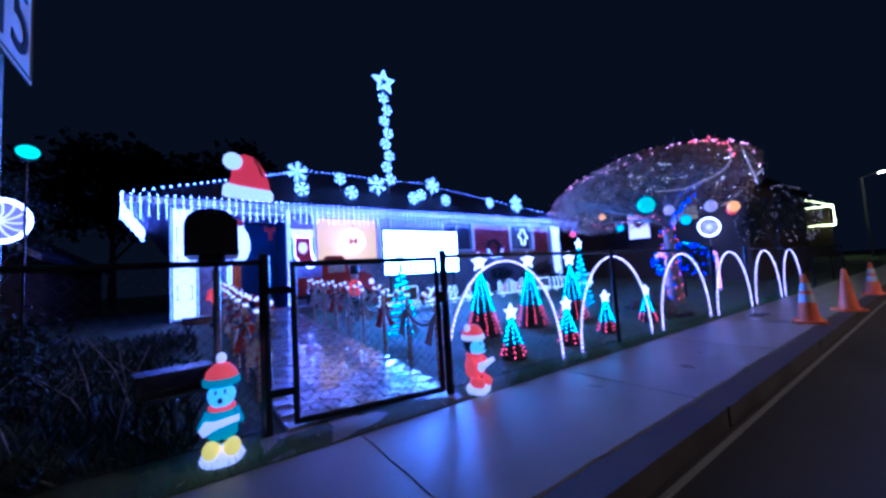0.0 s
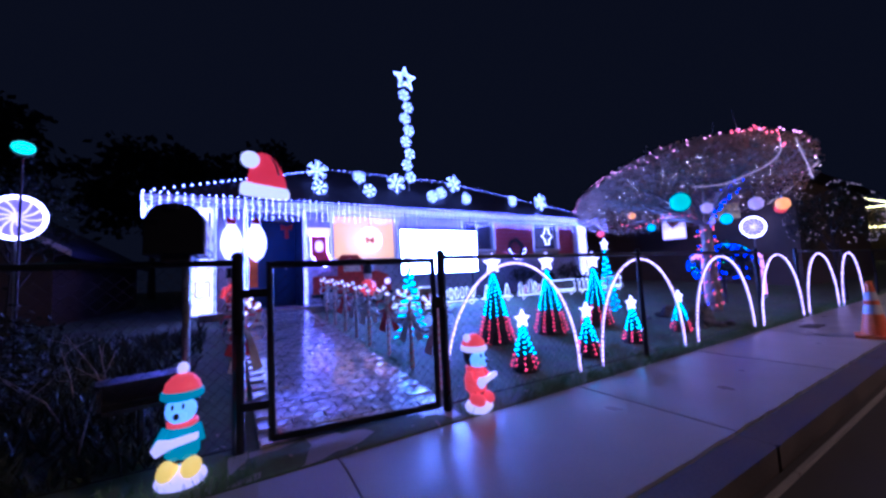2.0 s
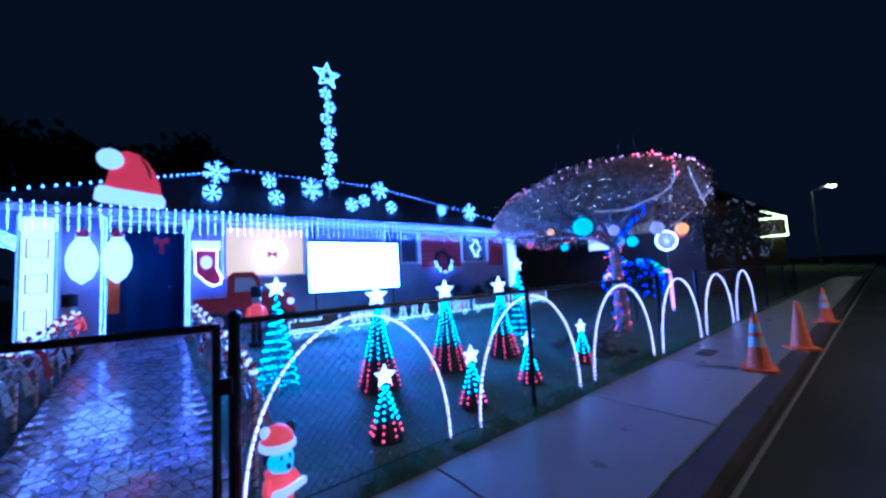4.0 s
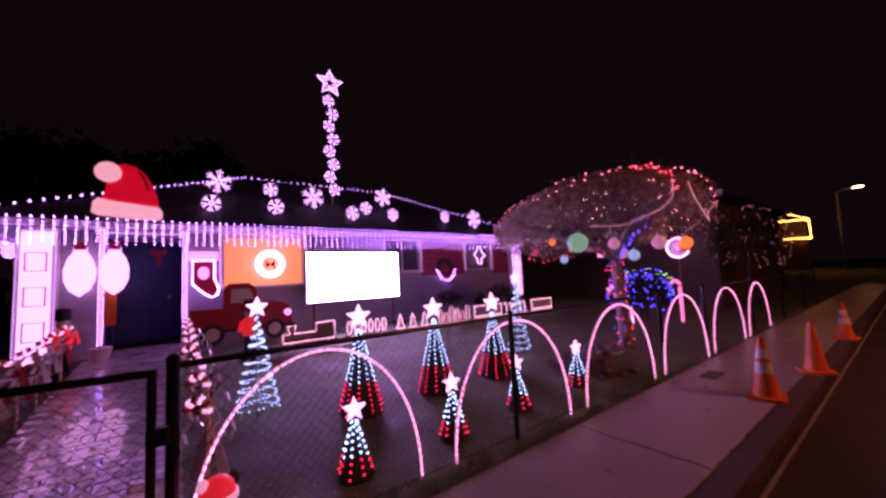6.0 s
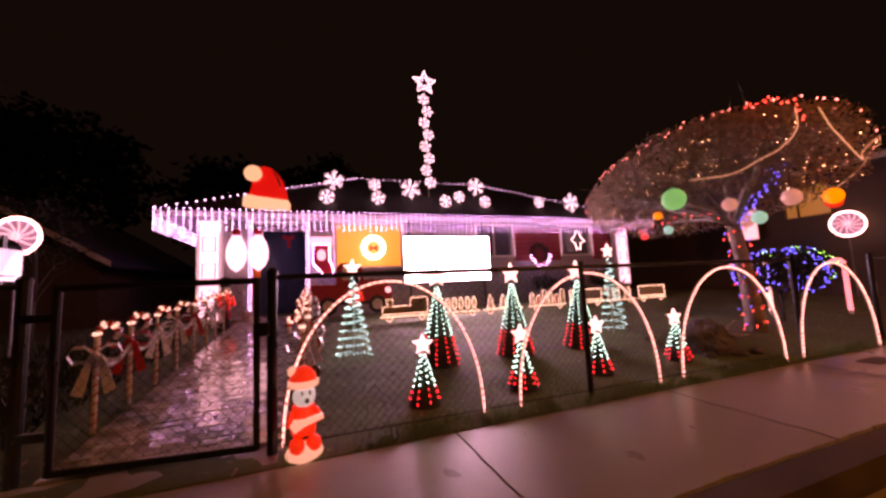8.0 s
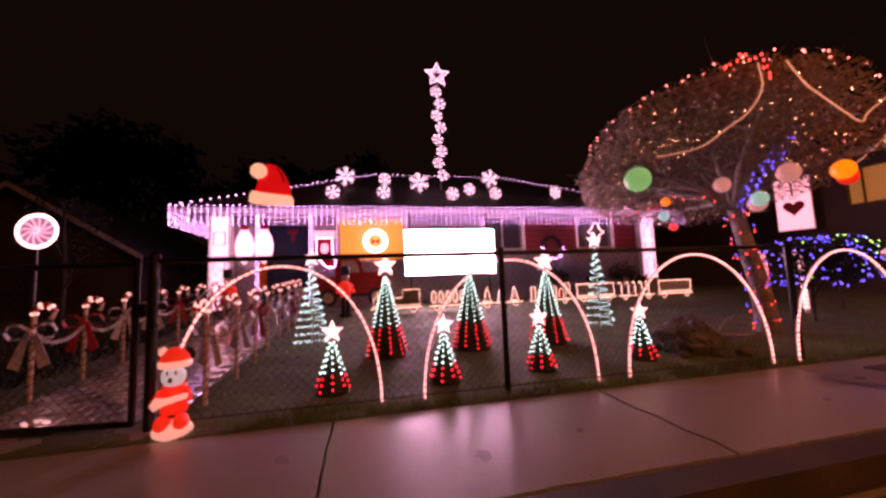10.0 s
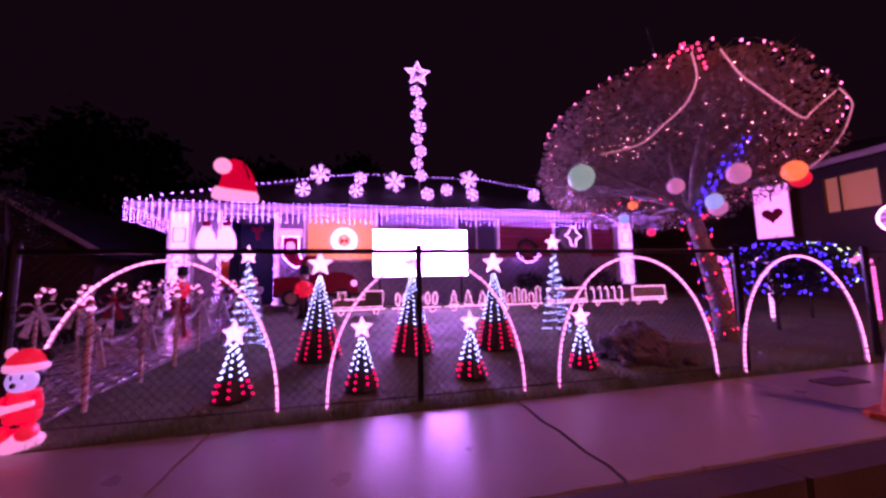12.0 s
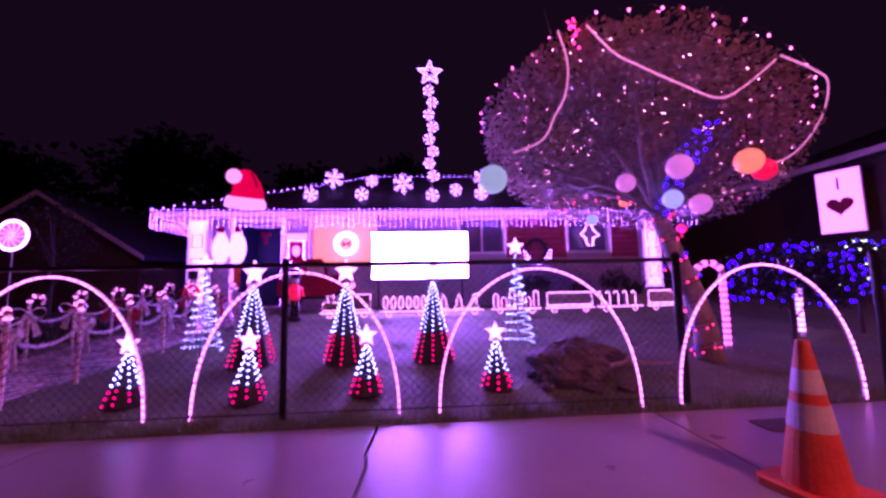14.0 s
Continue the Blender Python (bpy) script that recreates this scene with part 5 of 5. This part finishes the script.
def crown_string(points, mat, label, every=0.16, r=0.014, rope=False):
    t = thing("tree_lights", label, "string lights", at=points[0], group="lights in the tree")
    o2 = Vector(points[0])
    line = []
    for a, b in zip(points, points[1:]):
        n = max(2, int((b - a).length / 0.05))
        line += [a.lerp(b, i / n) - o2 for i in range(n)]
    if rope:
        ctl = [p - o2 for p in points]
        ctl = [2 * ctl[0] - ctl[1]] + ctl + [2 * ctl[-1] - ctl[-2]]
        line = []
        for p0, p1, p2, p3 in zip(ctl, ctl[1:], ctl[2:], ctl[3:]):
            for q in range(8):
                f = q / 8
                line.append(0.5 * (2 * p1 + (p2 - p0) * f + (2 * p0 - 5 * p1 + 4 * p2 - p3) * f * f + (3 * p1 - p0 - 3 * p2 + p3) * f ** 3))
        part("rope", Shape().tube(line, 0.0062, 6), mat, t)
        return
    part("cable", Shape().tube(line, 0.004, 4), BLACK_PLASTIC, t)
    sh, step = Shape(), max(1, int(every / 0.05))
    for p in line[::step]:
        sh.bead(p + Vector((rng.uniform(-0.03, 0.03), rng.uniform(-0.03, 0.03), rng.uniform(-0.03, 0.03))), r, 1.3)
    tagged(part("bulbs", sh, mat, t), kind="stuff")


fairy = thing("fairy_lights", "tiny warm fairy lights scattered through the tree crown", "fairy lights", at=(CX, CY, CZ))
sh = Shape()
g5 = random.Random(77)
for _ in range(420):
    a, e, k = g5.uniform(0, 2 * math.pi), math.asin(g5.uniform(-0.25, 1.0)), g5.uniform(0.5, 0.98)
    sh.bead(on_crown(a, e, k) - Vector((CX, CY, CZ)), 0.0042, 1.3)
tagged(part("bulbs", sh, glow("warm fairy bulb", (1.0, 0.62, 0.50), 11), fairy), kind="stuff")
PINK_BULB = glow("pink bulb light", (1.0, 0.30, 0.42), 3.2)
crown_string([on_crown(0.16 * i, 0.30 + 0.16 * math.sin(i * 0.9), 0.98) for i in range(40)], PINK_BULB, "pink bulbs strung round the tree crown", 0.2, 0.011)
crown_string([on_crown(-1.9 + 0.14 * i, 0.62 + 0.14 * math.sin(i), 0.98) for i in range(28)], PINK_BULB, "pink bulbs strung over the tree crown", 0.26, 0.011)
crown_string([on_crown(0.05 + 0.012 * i, -0.12 + 0.11 * i, 0.98) for i in range(9)], RED_BULB, "red bulbs running up the tree crown", 0.07, 0.011)
crown_string([Vector(p) for p in ((5.56, -0.48, 2.59), (5.72, -0.48, 2.42), (5.87, -0.47, 2.35), (6.19, -0.43, 2.25), (6.47, -0.39, 2.19), (6.75, -0.30, 2.33), (6.96, -0.37, 2.51))], ROPE, "pale rope light looped across the tree crown", rope=True)
crown_string([Vector(p) for p in ((6.96, -0.37, 2.51), (7.37, -0.23, 2.51), (7.71, -0.05, 2.53), (7.87, 0.13, 2.37), (7.98, 0.38, 2.22), (7.93, 0.52, 2.12), (7.72, 0.51, 2.07))], ROPE, "pale rope light hanging down the tree crown", rope=True)
crown_string([Vector(p) for p in ((5.43, -0.37, 2.63), (5.50, -0.33, 2.44), (5.55, -0.17, 2.32), (5.55, 0.02, 2.26), (5.55, 0.33, 2.19), (5.40, 0.75, 2.23))], ROPE, "thin pale rope light down the crown's near side", rope=True)
blue_pts = []
for i in range(60):
    f = i / 59
    c = (o + fork).lerp(Vector((7.45, 0.75, 2.62)), f)
    blue_pts.append(c + Vector((0.09 * math.cos(i * 1.1), 0.09 * math.sin(i * 1.1), 0)))
crown_string(blue_pts, BLUE_BULB, "blue bulbs wound round a rising branch", 0.1, 0.012)
trunk_pts = [o + Vector((0, 0, 0)).lerp(fork, i / 50) + Vector((0.15 * math.cos(i * 0.9), 0.15 * math.sin(i * 0.9), 0.02)) for i in range(51)]
crown_string(trunk_pts[::1], RED_BULB, "red and pink bulbs wound round the tree trunk", 0.15, 0.011)
crown_string([p + Vector((0.02, 0.02, 0.05)) for p in trunk_pts[3:]], BLUE_BULB, "blue bulbs wound round the tree trunk", 0.2, 0.012)
crown_string([Vector((6.95 - 0.1 * i, 1.35 + 0.06 * i, 1.90 + 0.10 * math.sin(i * 0.5))) for i in range(14)], RED_BULB, "red bulbs along a low branch", 0.1, 0.010)

for x, y, z, r, mat, word in ((5.24, 0.79, 2.0, 0.135, GREEN_LIT, "green"), (7.95, 1.55, 1.93, 0.12, PINK_LIT, "peach"), (6.70, 1.04, 2.04, 0.095, PINK_LIT, "pale pink"), (6.77, 0.37, 1.99, 0.105, PINK_LIT, "pink"),
                              (7.20, 0.16, 1.97, 0.10, AMBER_LIT, "amber"), (7.11, 0.92, 1.84, 0.095, AQUA_LIT, "aqua"), (6.89, 2.15, 1.85, 0.075, AQUA_LIT, "pale blue"), (8.02, 3.21, 2.34, 0.085, AMBER_LIT, "rose"), (7.42, 0.25, 1.93, 0.09, HAT_GLOW, "red")):
    t = thing("hanging_ball", word + " glowing ball ornament hanging under the tree", "ball ornament", at=(x, y, z), group="balls hanging in the tree")
    part("ball", Shape().ball((0, 0, 0), r, 18), mat, t, smooth=True)
    part("cap", Shape().lathe((0, 0, 0), [(0.02, r - 0.005), (0.02, r + 0.025), (0.012, r + 0.03)], 8), GALV, t)
    part("cord", Shape().tube([(0, 0, r + 0.02), (0, 0, max(0.3, 2.30 - z))], 0.003, 4), BLACK_PLASTIC, t)


def bush_tree(x, y, h, r, label, lights=None, seed=1, mat=None, n=5000, size=0.06, group="", name="tree"):
    gz = ground_z(x, y)
    g2 = random.Random(seed)
    t = thing(name, label, "tree" if name == "tree" else "bush", at=(x, y, gz), group=group)
    sh = Shape()
    limb(sh, [(0, 0, -0.1), (0.03, 0.02, h * 0.35), (0, 0, h * 0.75)], 0.05 * h / 2.2, 0.02, 7)
    for k in range(6):
        a = k * 1.05
        limb(sh, [(0, 0, h * (0.25 + 0.06 * k)), (0.35 * r * math.cos(a), 0.35 * r * math.sin(a), h * (0.42 + 0.07 * k)), (0.8 * r * math.cos(a), 0.8 * r * math.sin(a), h * (0.5 + 0.07 * k))], 0.02 * h / 2.2, 0.006, 5)
    part("trunk", sh, DARK_BARK, t)
    cs = []
    for _ in range(160):
        a, e, k = g2.uniform(0, 6.28), math.asin(g2.uniform(-0.7, 1)), g2.uniform(0.45, 1.0)
        cs.append((r * k * math.cos(a) * math.cos(e), r * k * math.sin(a) * math.cos(e), h * 0.66 + h * 0.34 * k * math.sin(e)))
    cr = Shape()
    leaves(cr, cs, n, r * 0.10, size, seed)
    part("crown", cr, mat or DARK_LEAF, t)
    if lights:
        for lm, cnt in lights:
            sh = Shape()
            for _ in range(cnt):
                a, e = g2.uniform(0, 6.28), math.asin(g2.uniform(-0.7, 1))
                sh.bead((r * 1.05 * math.cos(a) * math.cos(e), r * 1.05 * math.sin(a) * math.cos(e), h * 0.66 + h * 0.36 * math.sin(e)), 0.016)
            tagged(part("light_net", sh, lm, t), kind="stuff")
    return t


bush_tree(16.2, 1.45, 3.4, 1.1, "small tree dotted with warm white lights beyond the driveway", [(ROPE, 150)], 3)
bush_tree(9.45, 1.97, 1.36, 0.66, "round bush covered in blue net lights", [(BLUE_BULB, 170)], 4, n=4500, name="bush")
bush_tree(11.5, 2.75, 1.42, 0.72, "round bush with blue and green net lights", [(BLUE_BULB, 90), (GREEN_BULB, 60)], 8, n=4500, name="bush")
bush_tree(9.9, 6.9, 1.0, 0.45, "spiky shrub against the house wall", None, 9, n=1200, name="bush")
bush_tree(7.7, 6.9, 0.9, 0.42, "bare leafy shrub under the window", None, 10, n=1000, name="bush")
bush_tree(-3.5, 6.0, 2.9, 0.8, "thin dark tree behind the side fence", None, 12, n=1600)
lamp = thing("yard_lamp", "round green glowing lamp on a thin dark pole", "yard lamp", at=pose(-2.2, 2.53, ground_z(-2.2, 2.53), 0, 0, 24))
lz = 2.36 - ground_z(-2.2, 2.53)
part("pole", Shape().tube([(0, 0.05, -0.03), (0, 0.05, lz)], 0.010, 6), BLACK_METAL, lamp)
part("housing", Shape().board(disc(0, 0, 0.08, 24), 0.05, (0, 0.035, lz)), BLACK_PLASTIC, lamp)
part("lens", Shape().board([(p[0], p[1] * 0.78) for p in disc(0, 0, 0.074, 24)], 0.012, (0, 0, lz)), glow("green lamp lens", (0.20, 0.75, 0.40), 0.8), lamp, "glowing green lens")
for sx in (-1, 1):
    part("grille_bar", Shape().box((0, -0.012, lz + sx * 0.018), (0.09, 0.006, 0.006)), BLACK_PLASTIC, lamp)
for i, (x, y, h, r) in enumerate(((-6, 34, 13, 5), (2, 38, 15, 5), (11, 36, 12, 5), (-16, 30, 14, 6), (20, 40, 13, 6), (30, 34, 10, 5), (-28, 26, 12, 6))):
    bush_tree(x, y, h, r, "tall dark tree behind the houses", None, 20 + i, n=3500, size=0.7, group="trees behind the houses")

# ---- garden rock, branches ----
def boulder(r, squash, seed):
    sh = Shape()
    sh.ball((0, 0, 0), 1.0, 44)
    out = []
    for p in sh.v:
        d = Vector(p)
        k = 1 + 0.30 * noise.noise(d * 1.4 + Vector((seed, 0, 0))) + 0.14 * noise.noise(d * 3.6 + Vector((0, seed, 0))) + 0.06 * noise.noise(d * 9)
        q = round(k * 9) / 9 * 0.5 + k * 0.5
        out.append((d.x * q * r * squash[0], d.y * q * r * squash[1], d.z * q * r * squash[2] + r * squash[2] * 0.5))
    sh.v = out
    return sh


rock = boulder(0.36, (1.2, 0.8, 0.72), 3)
tagged(part("garden_rock", rock, STONE, None, at=pose(6.05, 1.15, ground_z(6, 1.1), 0, 0, 20)), "large dark rough garden rock on the lawn", "rock")
rock2 = boulder(0.22, (1.4, 0.7, 0.6), 8)
tagged(part("garden_rock", rock2, STONE, None, at=pose(6.6, 1.75, ground_z(6, 1.7), 0, 0, -20)), "smaller dark garden rock behind the large one", "rock")
for k in range(14):
    x, y, r = 5.6 + 1.3 * rng.random(), 0.72 + 1.2 * rng.random(), rng.uniform(0.03, 0.08)
    tagged(part("garden_stone", boulder(r, (1.2, 0.9, 0.7), k), STONE, None, at=pose(x, y, ground_z(x, y), 0, 0, k * 40)), "small dark stone beside the garden rock", "stone", "stones round the rock")
drift = Shape()
limb(drift, [(-0.45, 0, 0.03), (-0.1, 0.04, 0.08), (0.2, 0, 0.06), (0.5, 0.05, 0.05)], 0.03, 0.012, 7)
limb(drift, [(-0.1, 0.04, 0.08), (-0.02, 0.02, 0.22), (0.12, 0, 0.30)], 0.018, 0.006, 6)
tagged(part("fallen_branch", drift, BARK, None, at=pose(6.9, 1.35, ground_z(6.9, 1.3))), "pale fallen branch lying on the lawn", "branch")

# ---- candy cane lights beyond the tree ----
def big_cane(x, y, h, mat):
    t = thing("cane_light", "tall glowing candy cane light standing in the yard", "cane light", at=pose(x, y, ground_z(x, y), 0, 0, -25), group="tall cane lights in the yard")
    pts = [Vector((0, 0, 0)), Vector((0, 0, h))] + [Vector((-0.14 + 0.14 * math.cos(a * math.pi / 8), 0, h + 0.12 * math.sin(a * math.pi / 8))) for a in range(1, 10)]
    part("tube", Shape().tube(pts, 0.035, 8), PVC, t)
    n = 12
    for k in range(n):
        part("light_band", Shape().tube([(0, 0, 0.08 + k * (h - 0.1) / n), (0, 0, 0.08 + k * (h - 0.1) / n + 0.045)], 0.042, 8), mat, t)
    for k in range(4):
        a0 = 0.3 + k * 0.7
        part("light_band", Shape().tube([(-0.14 + 0.14 * math.cos(a0), 0, h + 0.12 * math.sin(a0)), (-0.14 + 0.14 * math.cos(a0 + 0.35), 0, h + 0.12 * math.sin(a0 + 0.35))], 0.042, 8), mat, t)


PINK_CANE = glow("pink cane light", (1.0, 0.30, 0.62), 1.3)
big_cane(8.5, 1.95, 1.02, PINK_CANE)
big_cane(10.3, 2.6, 1.02, STAR)
big_cane(11.6, 1.9, 1.02, PINK_CANE)


# ---- neighbouring houses ----
nr = thing("neighbour_house", "dark brown neighbouring house with a lit window and overhanging roof", "house", at=(16.2, 2.45, -0.2))
part("side_wall", wall_with_openings(-0.0, 9.5, 0, 4.3, 0, 0.2, [(1.35, 2.5, 2.94, 3.94)]), BROWN_WALL, nr, at=Matrix.Rotation(math.pi / 2, 4, "Z") @ Matrix.Scale(-1, 4, (0, 1, 0)))
part("front_wall", Shape().box((5, -0.1, 2.15), (10, 0.2, 4.3)), BROWN_WALL, nr)
part("back_wall", Shape().box((5, 9.6, 2.15), (10, 0.2, 4.3)), BROWN_WALL, nr)
part("roof", Shape().add([(-0.7, -0.7, 4.25), (10.5, -0.7, 4.25), (10.5, 10.2, 4.25), (-0.7, 10.2, 4.25), (3.5, 4.7, 6.0), (6.5, 4.7, 6.0)], [(0, 1, 5, 4), (1, 2, 5), (2, 3, 4, 5), (3, 0, 4), (3, 2, 1, 0)]), SHINGLE, nr, "dark low hip roof")
part("eave_board", Shape().box((-0.7, 4.75, 4.24), (0.04, 10.9, 0.16)), CREAM, nr, "pale eave board")
w = part("window", Shape().box((0.1, 1.925, 3.44), (0.01, 1.15, 1.0)), glow("dim yellow window", (1.0, 0.60, 0.20), 0.10), nr, "dim yellow lit window")
for c, size in (((-0.02, 1.925, 3.97), (0.05, 1.27, 0.06)), ((-0.02, 1.925, 2.91), (0.05, 1.27, 0.06)), ((-0.02, 1.32, 3.44), (0.05, 0.06, 1.0)), ((-0.02, 2.53, 3.44), (0.05, 0.06, 1.0)), ((-0.0, 2.15, 3.44), (0.05, 0.04, 1.0))):
    part("window_frame", Shape().box(c, size), BROWN_WALL, w)
hs = thing("lit_sign", "tall glowing pink sign with a letter and a heart", "lit sign", at=pose(15.7, 6.0, 3.0, 0, 0, 20))
part("sign_box", Shape().box((0.05, 0, 0), (0.1, 0.86, 1.68)), WHITE_PAINT, hs)
part("sign_face", Shape().box((-0.006, 0, 0), (0.012, 0.82, 1.64)), SIGN, hs, "glowing pale face")
face_w = Matrix.Rotation(-math.pi / 2, 4, "Z") @ Matrix.Rotation(math.pi / 2, 4, "X")
lettering("I", 0.46, "letter", BLACK_PLASTIC, hs, Matrix.Translation((-0.016, 0, 0.45)) @ face_w)
heart = [(0.26 * math.sin(a) ** 3, 0.0165 * (13 * math.cos(a) - 5 * math.cos(2 * a) - 2 * math.cos(3 * a) - math.cos(4 * a))) for a in (i * 2 * math.pi / 30 for i in range(30))]
part("heart", Shape().board(heart, 0.01, (0, 0, 0), Matrix.Rotation(-math.pi / 2, 3, "Z")), RED, hs, "dark pink heart", at=(-0.02, 0, -0.12))

nl = thing("neighbour_house", "dark neighbouring house with a low front gable", "house", at=(-6.7, 9.3, 0.3))
part("gable_wall", Shape().board([(-2.7, 0), (2.7, 0), (2.7, 1.9), (0, 3.55), (-2.7, 1.9)], 0.2), BROWN_WALL, nl)
part("side_wall", Shape().box((2.6, 4.1, 0.95), (0.2, 8, 1.9)), BROWN_WALL, nl)
part("side_wall", Shape().box((-2.6, 4.1, 0.95), (0.2, 8, 1.9)), BROWN_WALL, nl)
for sx in (-1, 1):
    part("roof", Shape().add([(0, -0.5, 3.72), (sx * 3.1, -0.5, 1.72), (sx * 3.1, 8.4, 1.72), (0, 8.4, 3.72), (0, -0.5, 3.60), (sx * 3.1, -0.5, 1.60), (sx * 3.1, 8.4, 1.60), (0, 8.4, 3.60)], [(0, 1, 2, 3), (7, 6, 5, 4), (0, 4, 5, 1), (2, 6, 7, 3), (1, 5, 6, 2)]), SHINGLE, nl)
    part("barge_board", Shape().board([(0, 3.60), (sx * 3.1, 1.60), (sx * 3.1, 1.74), (0, 3.74)] if sx > 0 else [(0, 3.74), (sx * 3.1, 1.74), (sx * 3.1, 1.60), (0, 3.60)], 0.04, (0, -0.52, 0)), CREAM, nl, "pale barge board")

yh = thing("distant_house", "distant house outlined with yellow string lights", "house", at=pose(66, 8.6, -0.1, 0, 0, 15))
yh.scale = (0.95, 0.95, 1.3)
part("wall", Shape().box((0, 0, 2.6), (5.5, 4.0, 5.2)), BROWN_WALL, yh)
part("roof", Shape().add([(-3, -2.3, 5.2), (3, -2.3, 5.2), (3, 2.3, 5.2), (-3, 2.3, 5.2), (-1, 0, 6.2), (1, 0, 6.2)], [(0, 1, 5, 4), (1, 2, 5), (2, 3, 4, 5), (3, 0, 4), (3, 2, 1, 0)]), SHINGLE, yh)
for a, b in (((-3, -2.3, 5.2), (3, -2.3, 5.2)), ((-3, -2.3, 5.2), (-1, 0, 6.2)), ((-1, 0, 6.2), (1, 0, 6.2)), ((1, 0, 6.2), (3, -2.3, 5.2)), ((-3, -2.32, 3.4), (3, -2.32, 3.4)), ((-3, 2.3, 5.2), (-3, -2.3, 5.2)), ((-2.9, -2.3, 3.4), (-2.9, -2.3, 5.2)), ((0, -2.3, 3.4), (0, -2.3, 5.2)), ((2.9, -2.3, 3.4), (2.9, -2.3, 5.2)), ((-3, 2.3, 3.4), (-3, -2.3, 3.4))):
    part("light_line", Shape().tube([a, b], 0.035, 5), GOLD, yh)

lampost = thing("street_lamp", "distant street lamp with an amber light", "street lamp", at=(59, 2.8, 0.6))
part("pole", Shape().tube([(0, 0, -0.8), (0, 0, 8.2), (0, -1.2, 8.6)], 0.09, 8), GALV, lampost)
part("lamp_head", Shape().box((0, -1.6, 8.6), (0.35, 0.9, 0.16), bevel=0.05), BLACK_METAL, lampost)
part("lens", Shape().box((-0.1, -1.6, 8.49), (0.3, 0.7, 0.06)), STREET, lampost)

# Never in view: added for the warm light on cones, pavement and road.
unseen_lamp = thing("street_lamp", "unseen steel street lamp across the street, added for warm light", "street lamp", at=(9.5, -9.5, -0.13))
part("pole", Shape().tube([(0, 0, 0), (0, 0, 6.8), (0, 1.0, 7.3)], [0.09, 0.06, 0.04], 8), GALV, unseen_lamp)
part("lamp_head", Shape().box((0, 1.4, 7.32), (0.3, 0.8, 0.14), bevel=0.05), BLACK_METAL, unseen_lamp)
part("lens", Shape().box((0, 1.4, 7.235), (0.22, 0.55, 0.03)), UNSEEN_STREET, unseen_lamp)

# ---- paved pieces of the path, and grass ----
pav = Shape()
pav.add([(-0.112, -0.055, 0), (0.112, -0.055, 0), (0.112, 0.055, 0), (-0.112, 0.055, 0), (-0.106, -0.050, 0.010), (0.106, -0.050, 0.010), (0.106, 0.050, 0.010), (-0.106, 0.050, 0.010)],
        [(4, 5, 6, 7), (0, 1, 5, 4), (1, 2, 6, 5), (2, 3, 7, 6), (3, 0, 4, 7)])
pav_me = pav.mesh("paver", [PAVER])
count = 0
rest = Shape()
for row in range(56):
    y = 0.72 + row * 0.112
    for col in range(7):
        x = -0.375 + col * 0.226 + (0.113 if row % 2 else 0)
        if x > 0.77:
            continue
        m = slope_matrix(x, y, rng.uniform(-0.03, 0.03), rng.uniform(-0.003, 0.003)) @ Matrix.Rotation(rng.uniform(-0.02, 0.02), 4, "X")
        if count < 300:
            part("paver", pav_me, None, path, at=m)
        else:
            rest.add([m @ Vector(v) for v in pav.v], pav.f)
        count += 1
tagged(part("pavers_rest", rest, PAVER, path), kind="stuff")

g = random.Random(31)
blades = Shape()
for _ in range(42000):
    x, y = g.uniform(-5.5, 13.5), 0.31 + 6.4 * g.random() ** 1.6
    if -0.52 < x < 0.88 and y > 0.3:
        continue
    if x < -0.6 and y > 0.7 and g.random() < 0.75:
        continue
    if g.random() > 0.55 + 0.6 * noise.noise((x * 0.9, y * 0.9, 5)) + (0.4 if y < 0.55 else 0):
        continue
    z = ground_z(x, y) - 0.015
    h = g.uniform(0.02, 0.06) * (1.5 if y < 0.6 else 1)
    a = g.uniform(0, 6.28)
    dx, dy = math.cos(a) * 0.004, math.sin(a) * 0.004
    lx, ly = g.uniform(-0.03, 0.03), g.uniform(-0.03, 0.03)
    blades.add([(x - dx, y - dy, z), (x + dx, y + dy, z), (x + lx, y + ly, z + h)], [(0, 1, 2)])
for _ in range(15000):
    x, y = g.uniform(-5.5, 13.5), 0.325 + abs(g.gauss(0, 0.13))
    if -0.68 < x < 0.86 or (x < -0.6 and y < 0.62 and g.random() < 0.7):
        continue
    z, h, a = ground_z(x, y) - 0.02, g.uniform(0.03, 0.095), g.uniform(0, 6.28)
    if noise.noise((x * 2.1, y * 3, 9)) < -0.25:
        continue
    dx, dy = math.cos(a) * 0.0045, math.sin(a) * 0.0045
    blades.add([(x - dx, y - dy, z), (x + dx, y + dy, z), (x + g.uniform(-0.05, 0.05), y + g.uniform(-0.07, 0.03), z + h)], [(0, 1, 2)])
tagged(part("lawn_grass", blades, GRASS), "short patchy damp grass on the lawn", "grass", kind="stuff")
litter = Shape()
for _ in range(2600):
    x, y = g.uniform(-5, 12), g.uniform(0.25, 6.5)
    z = ground_z(x, y) + 0.012
    c, d = Vector((x, y, z)), Vector((g.uniform(-1, 1), g.uniform(-1, 1), g.uniform(-0.2, 0.3))).normalized() * g.uniform(0.012, 0.028)
    w = d.cross(Vector((0, 0.2, 1))).normalized() * d.length * 0.5
    litter.add([c - d, c + w, c + d, c - w], [(0, 1, 2, 3)])
tagged(part("leaf_litter", litter, LEAF), "fallen brown leaves scattered on the lawn", "leaves", kind="stuff")
